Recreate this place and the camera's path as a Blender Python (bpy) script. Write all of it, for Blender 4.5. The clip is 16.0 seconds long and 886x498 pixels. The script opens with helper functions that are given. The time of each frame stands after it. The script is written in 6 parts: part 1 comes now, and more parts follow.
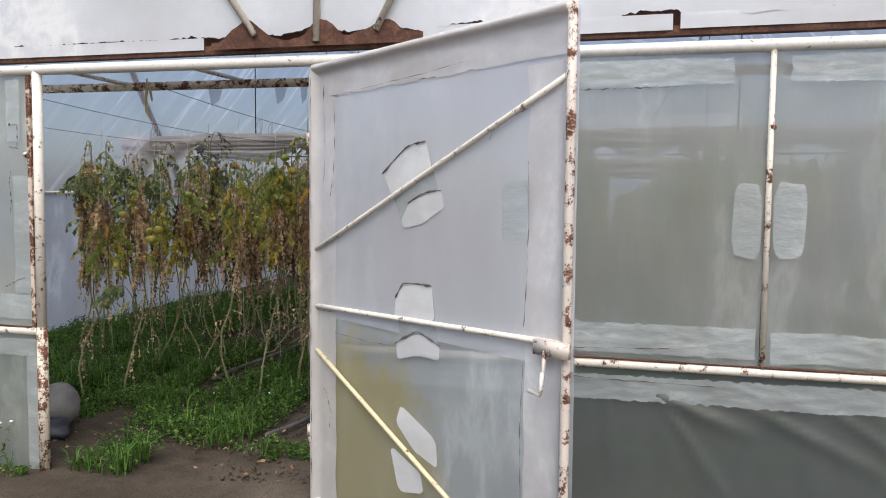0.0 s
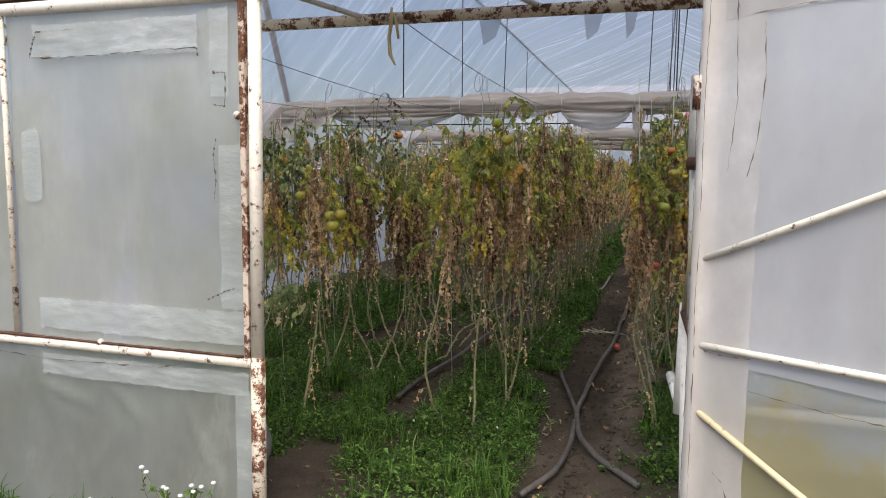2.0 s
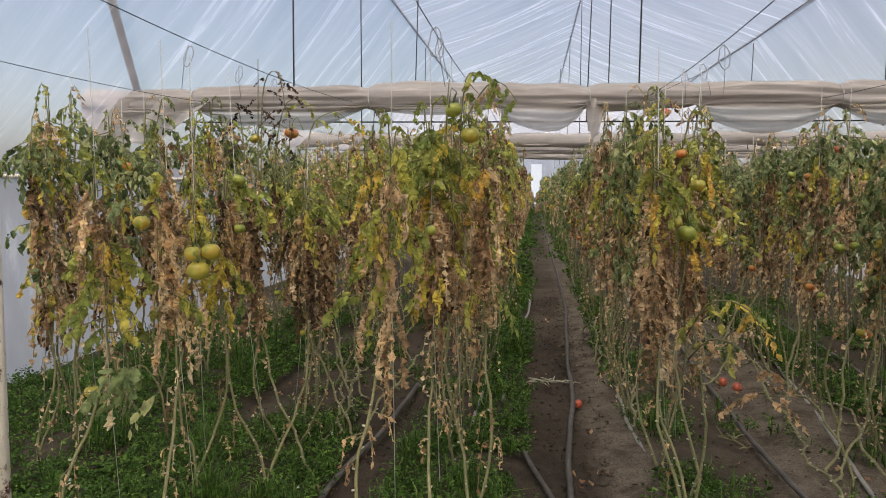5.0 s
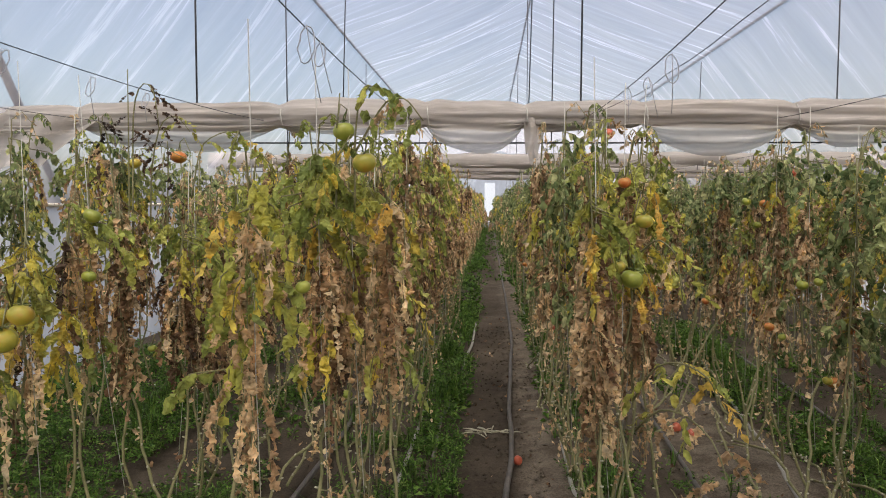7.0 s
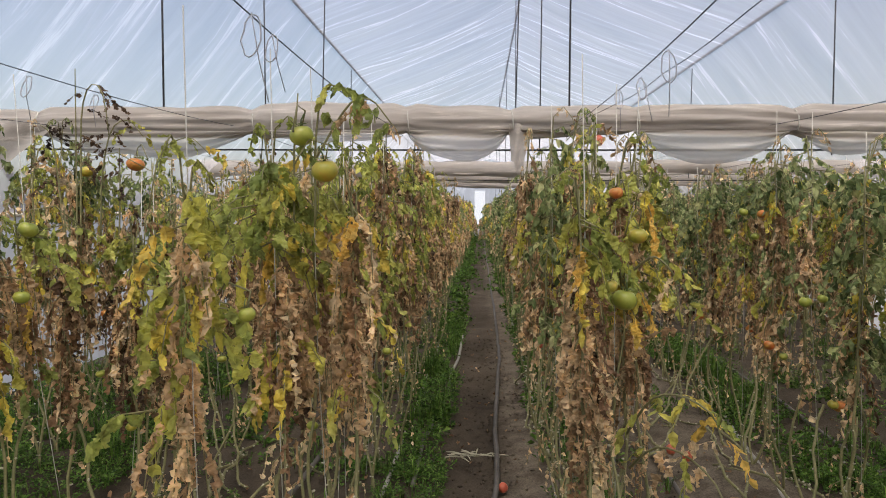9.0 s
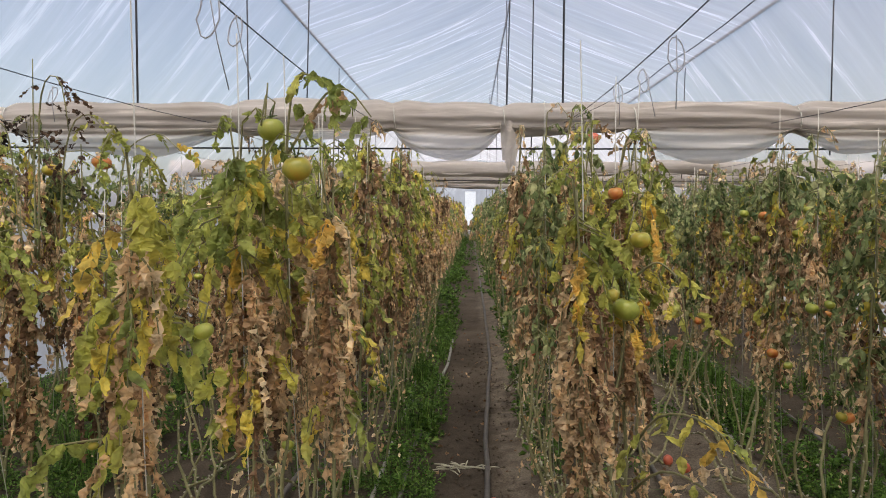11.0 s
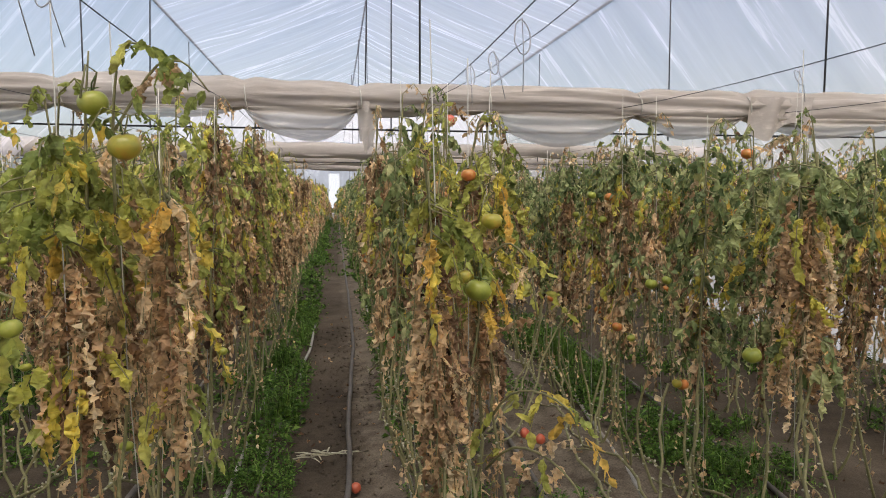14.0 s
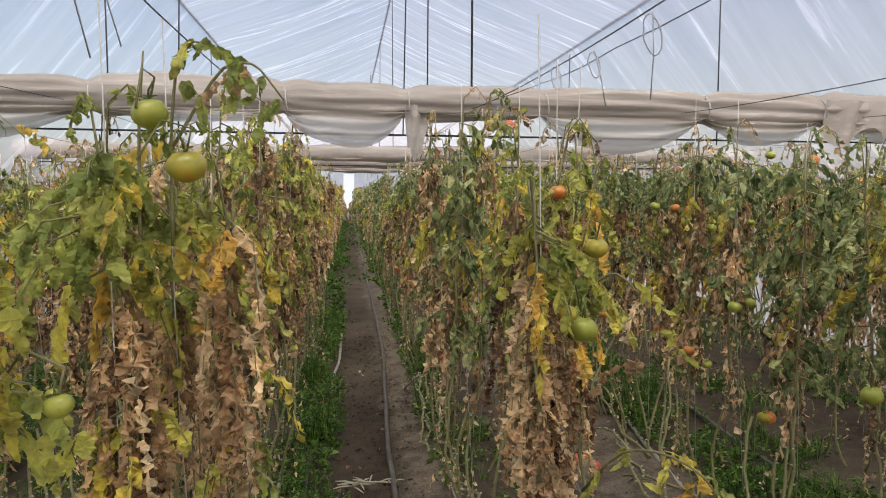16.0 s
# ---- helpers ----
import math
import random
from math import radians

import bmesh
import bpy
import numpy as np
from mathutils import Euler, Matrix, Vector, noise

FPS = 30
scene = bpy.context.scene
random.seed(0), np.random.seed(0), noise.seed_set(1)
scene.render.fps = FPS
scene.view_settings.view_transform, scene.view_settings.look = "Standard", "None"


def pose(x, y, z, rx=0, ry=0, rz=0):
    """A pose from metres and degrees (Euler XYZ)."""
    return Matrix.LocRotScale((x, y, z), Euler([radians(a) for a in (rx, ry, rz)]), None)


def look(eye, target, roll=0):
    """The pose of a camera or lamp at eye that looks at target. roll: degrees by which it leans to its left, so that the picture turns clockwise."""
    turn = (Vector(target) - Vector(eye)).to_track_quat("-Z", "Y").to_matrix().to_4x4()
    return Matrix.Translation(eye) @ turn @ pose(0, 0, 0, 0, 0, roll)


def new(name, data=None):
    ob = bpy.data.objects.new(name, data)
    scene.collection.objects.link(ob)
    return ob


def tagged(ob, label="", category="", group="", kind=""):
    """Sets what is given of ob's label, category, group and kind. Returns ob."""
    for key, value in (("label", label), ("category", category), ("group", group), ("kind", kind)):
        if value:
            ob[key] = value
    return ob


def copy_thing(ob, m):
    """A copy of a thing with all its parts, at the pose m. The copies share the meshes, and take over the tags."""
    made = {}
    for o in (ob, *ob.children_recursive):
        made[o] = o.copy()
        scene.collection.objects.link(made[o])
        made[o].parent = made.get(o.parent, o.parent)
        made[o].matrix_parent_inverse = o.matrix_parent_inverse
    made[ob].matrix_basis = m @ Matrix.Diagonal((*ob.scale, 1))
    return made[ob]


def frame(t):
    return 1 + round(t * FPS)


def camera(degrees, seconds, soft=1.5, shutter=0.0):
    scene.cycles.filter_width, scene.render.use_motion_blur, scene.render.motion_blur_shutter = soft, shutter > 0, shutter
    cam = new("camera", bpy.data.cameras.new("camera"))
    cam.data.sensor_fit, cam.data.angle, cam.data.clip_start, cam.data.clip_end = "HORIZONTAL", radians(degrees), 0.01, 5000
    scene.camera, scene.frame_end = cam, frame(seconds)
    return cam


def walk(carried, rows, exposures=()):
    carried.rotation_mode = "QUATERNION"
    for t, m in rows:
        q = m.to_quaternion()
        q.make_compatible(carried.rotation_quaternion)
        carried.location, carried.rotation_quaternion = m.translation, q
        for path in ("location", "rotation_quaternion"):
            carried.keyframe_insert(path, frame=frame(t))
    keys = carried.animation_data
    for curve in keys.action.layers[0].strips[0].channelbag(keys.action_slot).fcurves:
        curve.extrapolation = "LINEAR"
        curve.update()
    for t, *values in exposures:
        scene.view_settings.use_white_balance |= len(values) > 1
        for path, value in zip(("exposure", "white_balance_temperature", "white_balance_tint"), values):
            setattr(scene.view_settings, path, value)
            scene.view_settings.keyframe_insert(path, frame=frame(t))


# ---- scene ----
cam = camera(64.4, 16.0, soft=1.0)
METRES, EYE, TILT, LEAN, TURN = 5.2, 1.48, 0.0, 0.0, 12.7
ROWS = [
    (0.0, 0.0, 0.0, 0.0, 0.03, -3.8, -0.51),
    (0.5, -0.0732, 0.0538, 0.002, 3.32, -4.66, -0.52),
    (1.0, -0.1317, 0.1172, -0.0039, 4.53, -5.71, -0.46),
    (1.5, -0.182, 0.1739, 0.0016, 4.69, -5.93, -0.48),
    (2.0, -0.2361, 0.2197, 0.0037, 4.44, -6.05, -0.54),
    (2.5, -0.2684, 0.281, 0.0005, 2.96, -6.14, -0.47),
    (3.0, -0.287, 0.3446, 0.0056, 1.02, -6.22, -0.47),
    (3.5, -0.3099, 0.3904, 0.0082, -0.68, -6.14, -0.46),
    (4.0, -0.3158, 0.4365, 0.0055, -2.58, -6.06, -0.45),
    (6.5, -0.2735, 0.5873, 0.0146, -8.23, -3.82, -0.32),
    (7.0, -0.2464, 0.6106, 0.02, -9.0, -3.75, -0.24),
    (7.5, -0.2317, 0.6269, 0.0189, -9.21, -3.49, -0.23),
    (8.0, -0.2268, 0.6355, 0.0202, -9.26, -3.25, -0.26),
    (10.5, -0.2299, 0.6914, 0.025, -10.5, -3.07, -0.24),
    (11.0, -0.2181, 0.6937, 0.0238, -10.51, -3.05, -0.28),
    (11.5, -0.2269, 0.6875, 0.0249, -10.61, -3.09, -0.37),
    (12.0, -0.2346, 0.6812, 0.0239, -11.26, -3.19, -0.37),
    (12.5, -0.2331, 0.6761, 0.0228, -13.91, -3.42, -0.3),
    (13.0, -0.2225, 0.6829, 0.0221, -17.84, -3.95, -0.22),
    (13.5, -0.2098, 0.6971, 0.023, -20.59, -4.36, -0.15),
    (14.0, -0.2084, 0.7001, 0.0235, -21.44, -4.44, -0.16),
    (14.5, -0.2142, 0.7036, 0.0246, -21.5, -4.42, -0.2),
    (15.0, -0.2133, 0.7156, 0.026, -21.23, -4.46, -0.21),
    (15.5, -0.2163, 0.7415, 0.0271, -20.79, -4.47, -0.27),
    (16.0, -0.2286, 0.7696, 0.0351, -20.51, -4.48, -0.32),
]
walk(cam, [(t, pose(0, 0, EYE, TILT, LEAN, TURN) @ pose(METRES * x, METRES * y, METRES * z, 90 + pitch, roll, yaw)) for t, x, y, z, yaw, pitch, roll in ROWS],
     [(0.0, 0.24, 6150, 10), (1.0, 0.28, 6250, 10), (2.0, 0.40, 6400, 10), (4.0, 0.66, 6750, 10), (6.5, 0.95, 6950, 10), (12.5, 0.95, 6950, 10), (13.5, 1.02, 6950, 10), (16.0, 1.02, 6950, 10)])

# ================= world and light =================
world = bpy.data.worlds.new("sky")
scene.world = world
world.use_nodes = True
wn = world.node_tree.nodes
sky = wn.new("ShaderNodeTexSky")
sky.sky_type = "NISHITA"
sky.sun_disc = False
sky.sun_elevation = radians(42)
sky.sun_rotation = radians(150)
sky.altitude = 200
sky.dust_density = 4.0
world.node_tree.links.new(sky.outputs[0], wn["Background"].inputs[0])
wn["Background"].inputs[1].default_value = 0.115
sun_data = bpy.data.lights.new("sun", "SUN")
sun_data.energy = 2.9
sun_data.angle = radians(50)
sun_data.color = (1.0, 0.95, 0.88)
sun = new("sun", sun_data)
sun.matrix_world = look((-2.8, -5, 16), (-1.3, 4, 0))

# ================= plan =================
WALL_Y = 3.146          # front wall of the greenhouse
BACK_Y = 47.0
MID_X = -1.3            # ridge line
EAVE_X, EAVE_Z = 4.6, 1.55
PURLIN_X, PURLIN_Z = 2.6, 3.8
RIDGE_Z = 4.85
SCREEN_Y = 7.53

# ================= materials =================
def nodes_of(name):
    m = bpy.data.materials.new(name)
    m.use_nodes = True
    nt = m.node_tree
    return m, nt, nt.nodes["Principled BSDF"], nt.nodes["Material Output"]


def coords(nt, scale=(1, 1, 1)):
    tc = nt.nodes.new("ShaderNodeTexCoord")
    mp = nt.nodes.new("ShaderNodeMapping")
    mp.inputs["Scale"].default_value = scale
    nt.links.new(tc.outputs["Object"], mp.inputs[0])
    return mp.outputs[0]


def noise_tex(nt, vec, scale, detail=4.0, rough=0.6):
    n = nt.nodes.new("ShaderNodeTexNoise")
    n.inputs["Scale"].default_value = scale
    n.inputs["Detail"].default_value = detail
    n.inputs["Roughness"].default_value = rough
    nt.links.new(vec, n.inputs["Vector"])
    return n.outputs[0]


def ramp(nt, fac, stops):
    r = nt.nodes.new("ShaderNodeValToRGB")
    e = r.color_ramp.elements
    while len(e) < len(stops):
        e.new(0.5)
    for el, (p, c) in zip(e, stops):
        el.position, el.color = p, (*c, 1)
    nt.links.new(fac, r.inputs[0])
    return r.outputs[0]


def mixc(nt, fac, a, b, mode="MIX"):
    m = nt.nodes.new("ShaderNodeMix")
    m.data_type, m.blend_type = "RGBA", mode
    if isinstance(fac, float):
        m.inputs[0].default_value = fac
    else:
        nt.links.new(fac, m.inputs[0])
    for i, v in ((6, a), (7, b)):
        if isinstance(v, tuple):
            m.inputs[i].default_value = (*v, 1)
        else:
            nt.links.new(v, m.inputs[i])
    return m.outputs[2]


def bump(nt, height, strength, dist, bsdf):
    b = nt.nodes.new("ShaderNodeBump")
    b.inputs["Strength"].default_value = strength
    b.inputs["Distance"].default_value = dist
    nt.links.new(height, b.inputs["Height"])
    nt.links.new(b.outputs[0], bsdf.inputs["Normal"])
    return b.outputs[0]


def film_material(name, colour, streak_scale, clear, through_share, rough, dirt, dirt_colour=(0.33, 0.33, 0.22), gloss=0.5, stain=None, fold_light=1.25, haze=None):
    """Greenhouse polythene: part clear, part milky, with dust and folds shaded in its colour."""
    m, nt, p, out = nodes_of(name)
    v = coords(nt)
    vs = coords(nt, streak_scale)
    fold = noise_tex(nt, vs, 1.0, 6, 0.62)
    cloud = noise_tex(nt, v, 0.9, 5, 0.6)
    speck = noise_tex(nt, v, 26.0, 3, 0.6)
    # fold highlights and darker troughs painted into the base colour
    painted_folds = ramp(nt, fold, [(0.30, tuple(0.80 * c for c in colour)), (0.50, tuple(0.90 * c for c in colour)), (0.58, colour), (0.63, tuple(min(1, fold_light * c) for c in colour)), (0.68, tuple(0.95 * c for c in colour))])
    d = ramp(nt, cloud, [(0.42, (0, 0, 0)), (0.72, (dirt, dirt, dirt))])
    base = mixc(nt, d, painted_folds, dirt_colour)
    s = ramp(nt, speck, [(0.66, (0, 0, 0)), (0.78, (0.35 * dirt, 0.35 * dirt, 0.35 * dirt))])
    base = mixc(nt, s, base, dirt_colour)
    if haze:
        # bluish sky reflection painted into the colour as soft clouds
        sky_sheen = noise_tex(nt, coords(nt, (1.0, 1.0, 0.8)), 1.7, 4, 0.55)
        base = mixc(nt, ramp(nt, sky_sheen, [(0.46, (0, 0, 0)), (0.68, (0.42, 0.42, 0.42))]), base, haze)
    if stain:
        # an algae stain with a ragged outline
        far = nt.nodes.new("ShaderNodeVectorMath")
        far.operation = "DISTANCE"
        nt.links.new(v, far.inputs[0])
        far.inputs[1].default_value = (stain[0], 0.02, stain[1])
        rag = nt.nodes.new("ShaderNodeMath")
        rag.operation = "MULTIPLY_ADD"
        nt.links.new(noise_tex(nt, v, 4.0, 6, 0.7), rag.inputs[0])
        rag.inputs[1].default_value = -0.9
        nt.links.new(far.outputs["Value"], rag.inputs[2])
        base = mixc(nt, ramp(nt, rag.outputs[0], [(0.0, (0.62, 0.62, 0.62)), (stain[2], (0, 0, 0))]), base, stain[3])
    nt.links.new(base, p.inputs["Base Color"])
    p.inputs["Roughness"].default_value = rough
    p.inputs["Specular IOR Level"].default_value = gloss
    nrm = bump(nt, fold, 0.35, 0.03, p)
    tr = nt.nodes.new("ShaderNodeBsdfTranslucent")
    nt.links.new(base, tr.inputs[0])
    nt.links.new(nrm, tr.inputs["Normal"])
    mx = nt.nodes.new("ShaderNodeMixShader")
    mx.inputs[0].default_value = through_share
    nt.links.new(p.outputs[0], mx.inputs[1])
    nt.links.new(tr.outputs[0], mx.inputs[2])
    cl = nt.nodes.new("ShaderNodeBsdfTransparent")
    cl.inputs[0].default_value = (0.93, 0.94, 0.95, 1)
    m2 = nt.nodes.new("ShaderNodeMixShader")
    m2.inputs[0].default_value = clear
    nt.links.new(mx.outputs[0], m2.inputs[1])
    nt.links.new(cl.outputs[0], m2.inputs[2])
    nt.links.new(m2.outputs[0], out.inputs[0])
    return m


def painted_pipe(name, paint, rust_edge, rough=0.45):
    """Old oil paint on steel with rust breaking through."""
    m, nt, p, out = nodes_of(name)
    v = coords(nt)
    big = noise_tex(nt, v, 17.0, 8, 0.75)
    fine = noise_tex(nt, v, 60.0, 4, 0.6)
    mask = ramp(nt, big, [(rust_edge, (0, 0, 0)), (rust_edge + 0.05, (1, 1, 1))])
    rust = ramp(nt, fine, [(0.3, (0.035, 0.018, 0.012)), (0.5, (0.13, 0.05, 0.025)), (0.72, (0.28, 0.13, 0.07))])
    grime = mixc(nt, ramp(nt, fine, [(0.45, (0, 0, 0)), (0.8, (0.45, 0.45, 0.45))]), paint, tuple(0.6 * c for c in paint))
    base = mixc(nt, mask, grime, rust)
    nt.links.new(base, p.inputs["Base Color"])
    nt.links.new(ramp(nt, mask, [(0, (rough,) * 3), (1, (0.9,) * 3)]), p.inputs["Roughness"])
    bump(nt, mixc(nt, 0.3, mask, fine), 0.3, 0.004, p)
    return m


def leaf_material(name, stops, trans=0.35, rough=0.6):
    m, nt, p, out = nodes_of(name)
    geo = nt.nodes.new("ShaderNodeNewGeometry")
    info = nt.nodes.new("ShaderNodeObjectInfo")
    v = coords(nt)
    add = nt.nodes.new("ShaderNodeMath")
    add.operation = "FRACT"
    plus = nt.nodes.new("ShaderNodeMath")
    nt.links.new(geo.outputs["Random Per Island"], plus.inputs[0])
    nt.links.new(info.outputs["Random"], plus.inputs[1])
    nt.links.new(plus.outputs[0], add.inputs[0])
    base = ramp(nt, add.outputs[0], stops)
    blotch = noise_tex(nt, v, 55.0, 4, 0.65)
    base = mixc(nt, ramp(nt, blotch, [(0.5, (0, 0, 0)), (0.75, (0.4, 0.4, 0.4))]), base, (0.22, 0.14, 0.07))
    shade = ramp(nt, noise_tex(nt, v, 19.0, 3, 0.6), [(0.32, (0.45, 0.43, 0.40)), (0.50, (1.0, 1.0, 1.0)), (0.68, (1.32, 1.27, 1.16))])
    base = mixc(nt, 1.0, base, shade, "MULTIPLY")
    nt.links.new(base, p.inputs["Base Color"])
    p.inputs["Roughness"].default_value = rough
    p.inputs["Specular IOR Level"].default_value = 0.3
    bump(nt, blotch, 0.3, 0.004, p)
    tr = nt.nodes.new("ShaderNodeBsdfTranslucent")
    nt.links.new(base, tr.inputs[0])
    mx = nt.nodes.new("ShaderNodeMixShader")
    mx.inputs[0].default_value = trans
    nt.links.new(p.outputs[0], mx.inputs[1])
    nt.links.new(tr.outputs[0], mx.inputs[2])
    nt.links.new(mx.outputs[0], out.inputs[0])
    return m


def plain(name, stops, scale, rough=0.7, metal=0.0, bump_amount=0.2, spec=0.5, stretch=(1, 1, 1)):
    m, nt, p, out = nodes_of(name)
    v = coords(nt, stretch)
    n = noise_tex(nt, v, scale, 6, 0.65)
    f = noise_tex(nt, v, scale * 9, 3, 0.6)
    base = ramp(nt, mixc(nt, 0.35, n, f), stops)
    nt.links.new(base, p.inputs["Base Color"])
    p.inputs["Roughness"].default_value = rough
    p.inputs["Metallic"].default_value = metal
    p.inputs["Specular IOR Level"].default_value = spec
    if bump_amount:
        bump(nt, f, bump_amount, 0.006, p)
    return m


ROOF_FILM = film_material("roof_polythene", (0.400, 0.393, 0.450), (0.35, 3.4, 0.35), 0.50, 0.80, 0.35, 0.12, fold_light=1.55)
# roof film again, its colour darkened for the dimmer upper slopes
SHADED_ROOF_FILM = film_material("shaded_roof_polythene", (0.345, 0.344, 0.402), (0.35, 6.5, 0.35), 0.46, 0.80, 0.35, 0.12, fold_light=1.75)
BACK_FILM = film_material("end_polythene", (0.76, 0.78, 0.84), (2.0, 2.0, 0.8), 0.22, 0.94, 0.35, 0.10)
END_FILM = film_material("new_end_polythene", (0.95, 0.95, 0.96), (6.0, 6.0, 3.0), 0.80, 0.95, 0.35, 0.05)
WALL_FILM = film_material("wall_polythene", (0.93, 0.95, 0.86), (2.2, 1.0, 0.6), 0.14, 0.66, 0.18, 0.75, (0.42, 0.46, 0.32), gloss=0.9, haze=(0.70, 0.78, 0.90))
# clearer wall film, with the dim interior behind it darkened into the colour
SHADED_WALL_FILM = film_material("shaded_wall_polythene", (0.68, 0.71, 0.66), (2.2, 1.0, 0.6), 0.32, 0.62, 0.18, 0.6, (0.42, 0.45, 0.34), gloss=0.9, haze=(0.62, 0.66, 0.70))
LOW_FILM = film_material("lower_polythene", (0.74, 0.78, 0.72), (2.5, 1.0, 1.2), 0.20, 0.70, 0.14, 0.6, gloss=0.8, haze=(0.62, 0.72, 0.76))
# darker lower film: the shade of the interior behind is in its colour
SHADED_LOW_FILM = film_material("shaded_lower_polythene", (0.40, 0.44, 0.43), (0.6, 1.0, 0.6), 0.40, 0.72, 0.12, 0.5, gloss=0.9, fold_light=1.5)
# door film in two tones: sky reflection painted pale above, ground darker below
DOOR_FILM = film_material("door_polythene", (0.93, 0.94, 1.0), (1.2, 1.2, 0.6), 0.24, 0.44, 0.16, 0.45, (0.60, 0.57, 0.55), gloss=1.0, haze=(0.80, 0.84, 0.96))
GROUND_TINT_DOOR_FILM = film_material("ground_tint_door_polythene", (0.74, 0.79, 0.82), (1.6, 1.6, 0.7), 0.32, 0.50, 0.14, 0.5, (0.48, 0.51, 0.46), gloss=1.0, stain=(0.30, 0.30, 0.22, (0.70, 0.57, 0.16)))
PATCH_FILM = film_material("film_patch", (0.97, 0.97, 0.98), (1.6, 1.6, 2.2), 0.06, 0.30, 0.25, 0.3)
HEM_FILM = film_material("film_hem", (0.88, 0.86, 0.86), (2.5, 2.5, 2.0), 0.14, 0.40, 0.22, 0.6, (0.58, 0.50, 0.42), gloss=0.8, fold_light=1.15)
STRIP_FILM = film_material("film_strip", (0.82, 0.88, 0.89), (5.0, 2.0, 14.0), 0.46, 0.42, 0.2, 0.4, gloss=0.8, fold_light=1.15)
GABLE_FILM = film_material("gable_polythene", (0.86, 0.88, 0.92), (1.2, 1, 1.2), 0.02, 0.25, 0.3, 0.15)
# the strong brown clouding puts fold shadows of the roll into the colour
CLOTH = film_material("fleece_cloth", (0.66, 0.615, 0.585), (1.2, 14.0, 14.0), 0.05, 0.40, 0.9, 0.45, (0.34, 0.28, 0.23), gloss=0.1)
THIN_CLOTH = film_material("thin_fleece", (0.74, 0.70, 0.67), (1.2, 10.0, 10.0), 0.22, 0.55, 0.9, 0.2, (0.42, 0.38, 0.33), gloss=0.1)
SPOT_PIPE = painted_pipe("spotted_white_steel", (0.82, 0.765, 0.67), 0.572)
RUST_EDGE = painted_pipe("rust_bled_steel", (0.66, 0.55, 0.46), 0.475)
WHITE_PIPE = painted_pipe("white_painted_steel", (0.80, 0.77, 0.72), 0.61)
FLAKED_PIPE = painted_pipe("flaking_painted_steel", (0.74, 0.68, 0.58), 0.55)
RUST_PIPE = painted_pipe("rusty_painted_steel", (0.70, 0.62, 0.55), 0.505)
HEAVY_FLAKED = painted_pipe("badly_flaking_steel", (0.72, 0.64, 0.52), 0.485)
CREAM_PIPE = painted_pipe("cream_painted_steel", (0.70, 0.60, 0.38), 0.60)
GRIME = plain("brown_grime", [(0.3, (0.07, 0.05, 0.04)), (0.6, (0.17, 0.13, 0.11)), (0.8, (0.32, 0.27, 0.24))], 40.0, 0.9)
RUST = plain("bare_rust", [(0.3, (0.03, 0.016, 0.012)), (0.5, (0.09, 0.04, 0.025)), (0.7, (0.22, 0.11, 0.06))], 9.0, 0.9)
WIRE = plain("dark_wire", [(0.3, (0.035, 0.037, 0.045)), (0.7, (0.09, 0.09, 0.10))], 40.0, 0.6, 0.3)
STRING = plain("pale_twine", [(0.3, (0.42, 0.41, 0.38)), (0.7, (0.66, 0.65, 0.60))], 50.0, 0.9)
OLD_STRING = plain("grey_old_string", [(0.3, (0.26, 0.26, 0.29)), (0.7, (0.46, 0.46, 0.50))], 50.0, 0.9)
RIBBON = plain("yellow_rag", [(0.3, (0.50, 0.42, 0.22)), (0.7, (0.66, 0.58, 0.36))], 30.0, 0.9)
HOSE = plain("grey_polythene_pipe", [(0.3, (0.055, 0.05, 0.046)), (0.55, (0.125, 0.112, 0.10)), (0.8, (0.24, 0.21, 0.185))], 8.0, 0.6)
PALE_HOSE = plain("pale_dusty_pipe", [(0.3, (0.20, 0.19, 0.17)), (0.7, (0.44, 0.42, 0.38))], 8.0, 0.7)
STEM = plain("tomato_stem", [(0.25, (0.11, 0.12, 0.05)), (0.5, (0.21, 0.20, 0.095)), (0.75, (0.38, 0.33, 0.18))], 12.0, 0.75)
SCAR = plain("pale_leaf_scar", [(0.3, (0.36, 0.34, 0.25)), (0.7, (0.55, 0.52, 0.40))], 20.0, 0.8)
GREEN_LEAF = leaf_material("green_leaf", [(0.0, (0.08, 0.13, 0.05)), (0.3, (0.20, 0.27, 0.11)), (0.7, (0.36, 0.42, 0.19)), (1.0, (0.55, 0.56, 0.28))], 0.38)
FRESH_LEAF = leaf_material("fresh_leaf", [(0.0, (0.22, 0.28, 0.08)), (0.45, (0.42, 0.47, 0.13)), (1.0, (0.62, 0.61, 0.18))], 0.42)
YELLOW_LEAF = leaf_material("yellowing_leaf", [(0.0, (0.46, 0.48, 0.12)), (0.40, (0.66, 0.61, 0.14)), (0.75, (0.84, 0.69, 0.15)), (1.0, (0.84, 0.55, 0.15))], 0.42)
DRY_LEAF = leaf_material("withered_leaf", [(0.0, (0.26, 0.17, 0.10)), (0.15, (0.55, 0.37, 0.22)), (0.5, (0.79, 0.58, 0.36)), (1.0, (0.95, 0.79, 0.55))], 0.42, 0.8)
DARK_DRY_LEAF = leaf_material("dark_withered_leaf", [(0.0, (0.06, 0.04, 0.03)), (0.3, (0.24, 0.14, 0.085)), (0.7, (0.42, 0.265, 0.155)), (1.0, (0.58, 0.41, 0.25))], 0.25, 0.85)
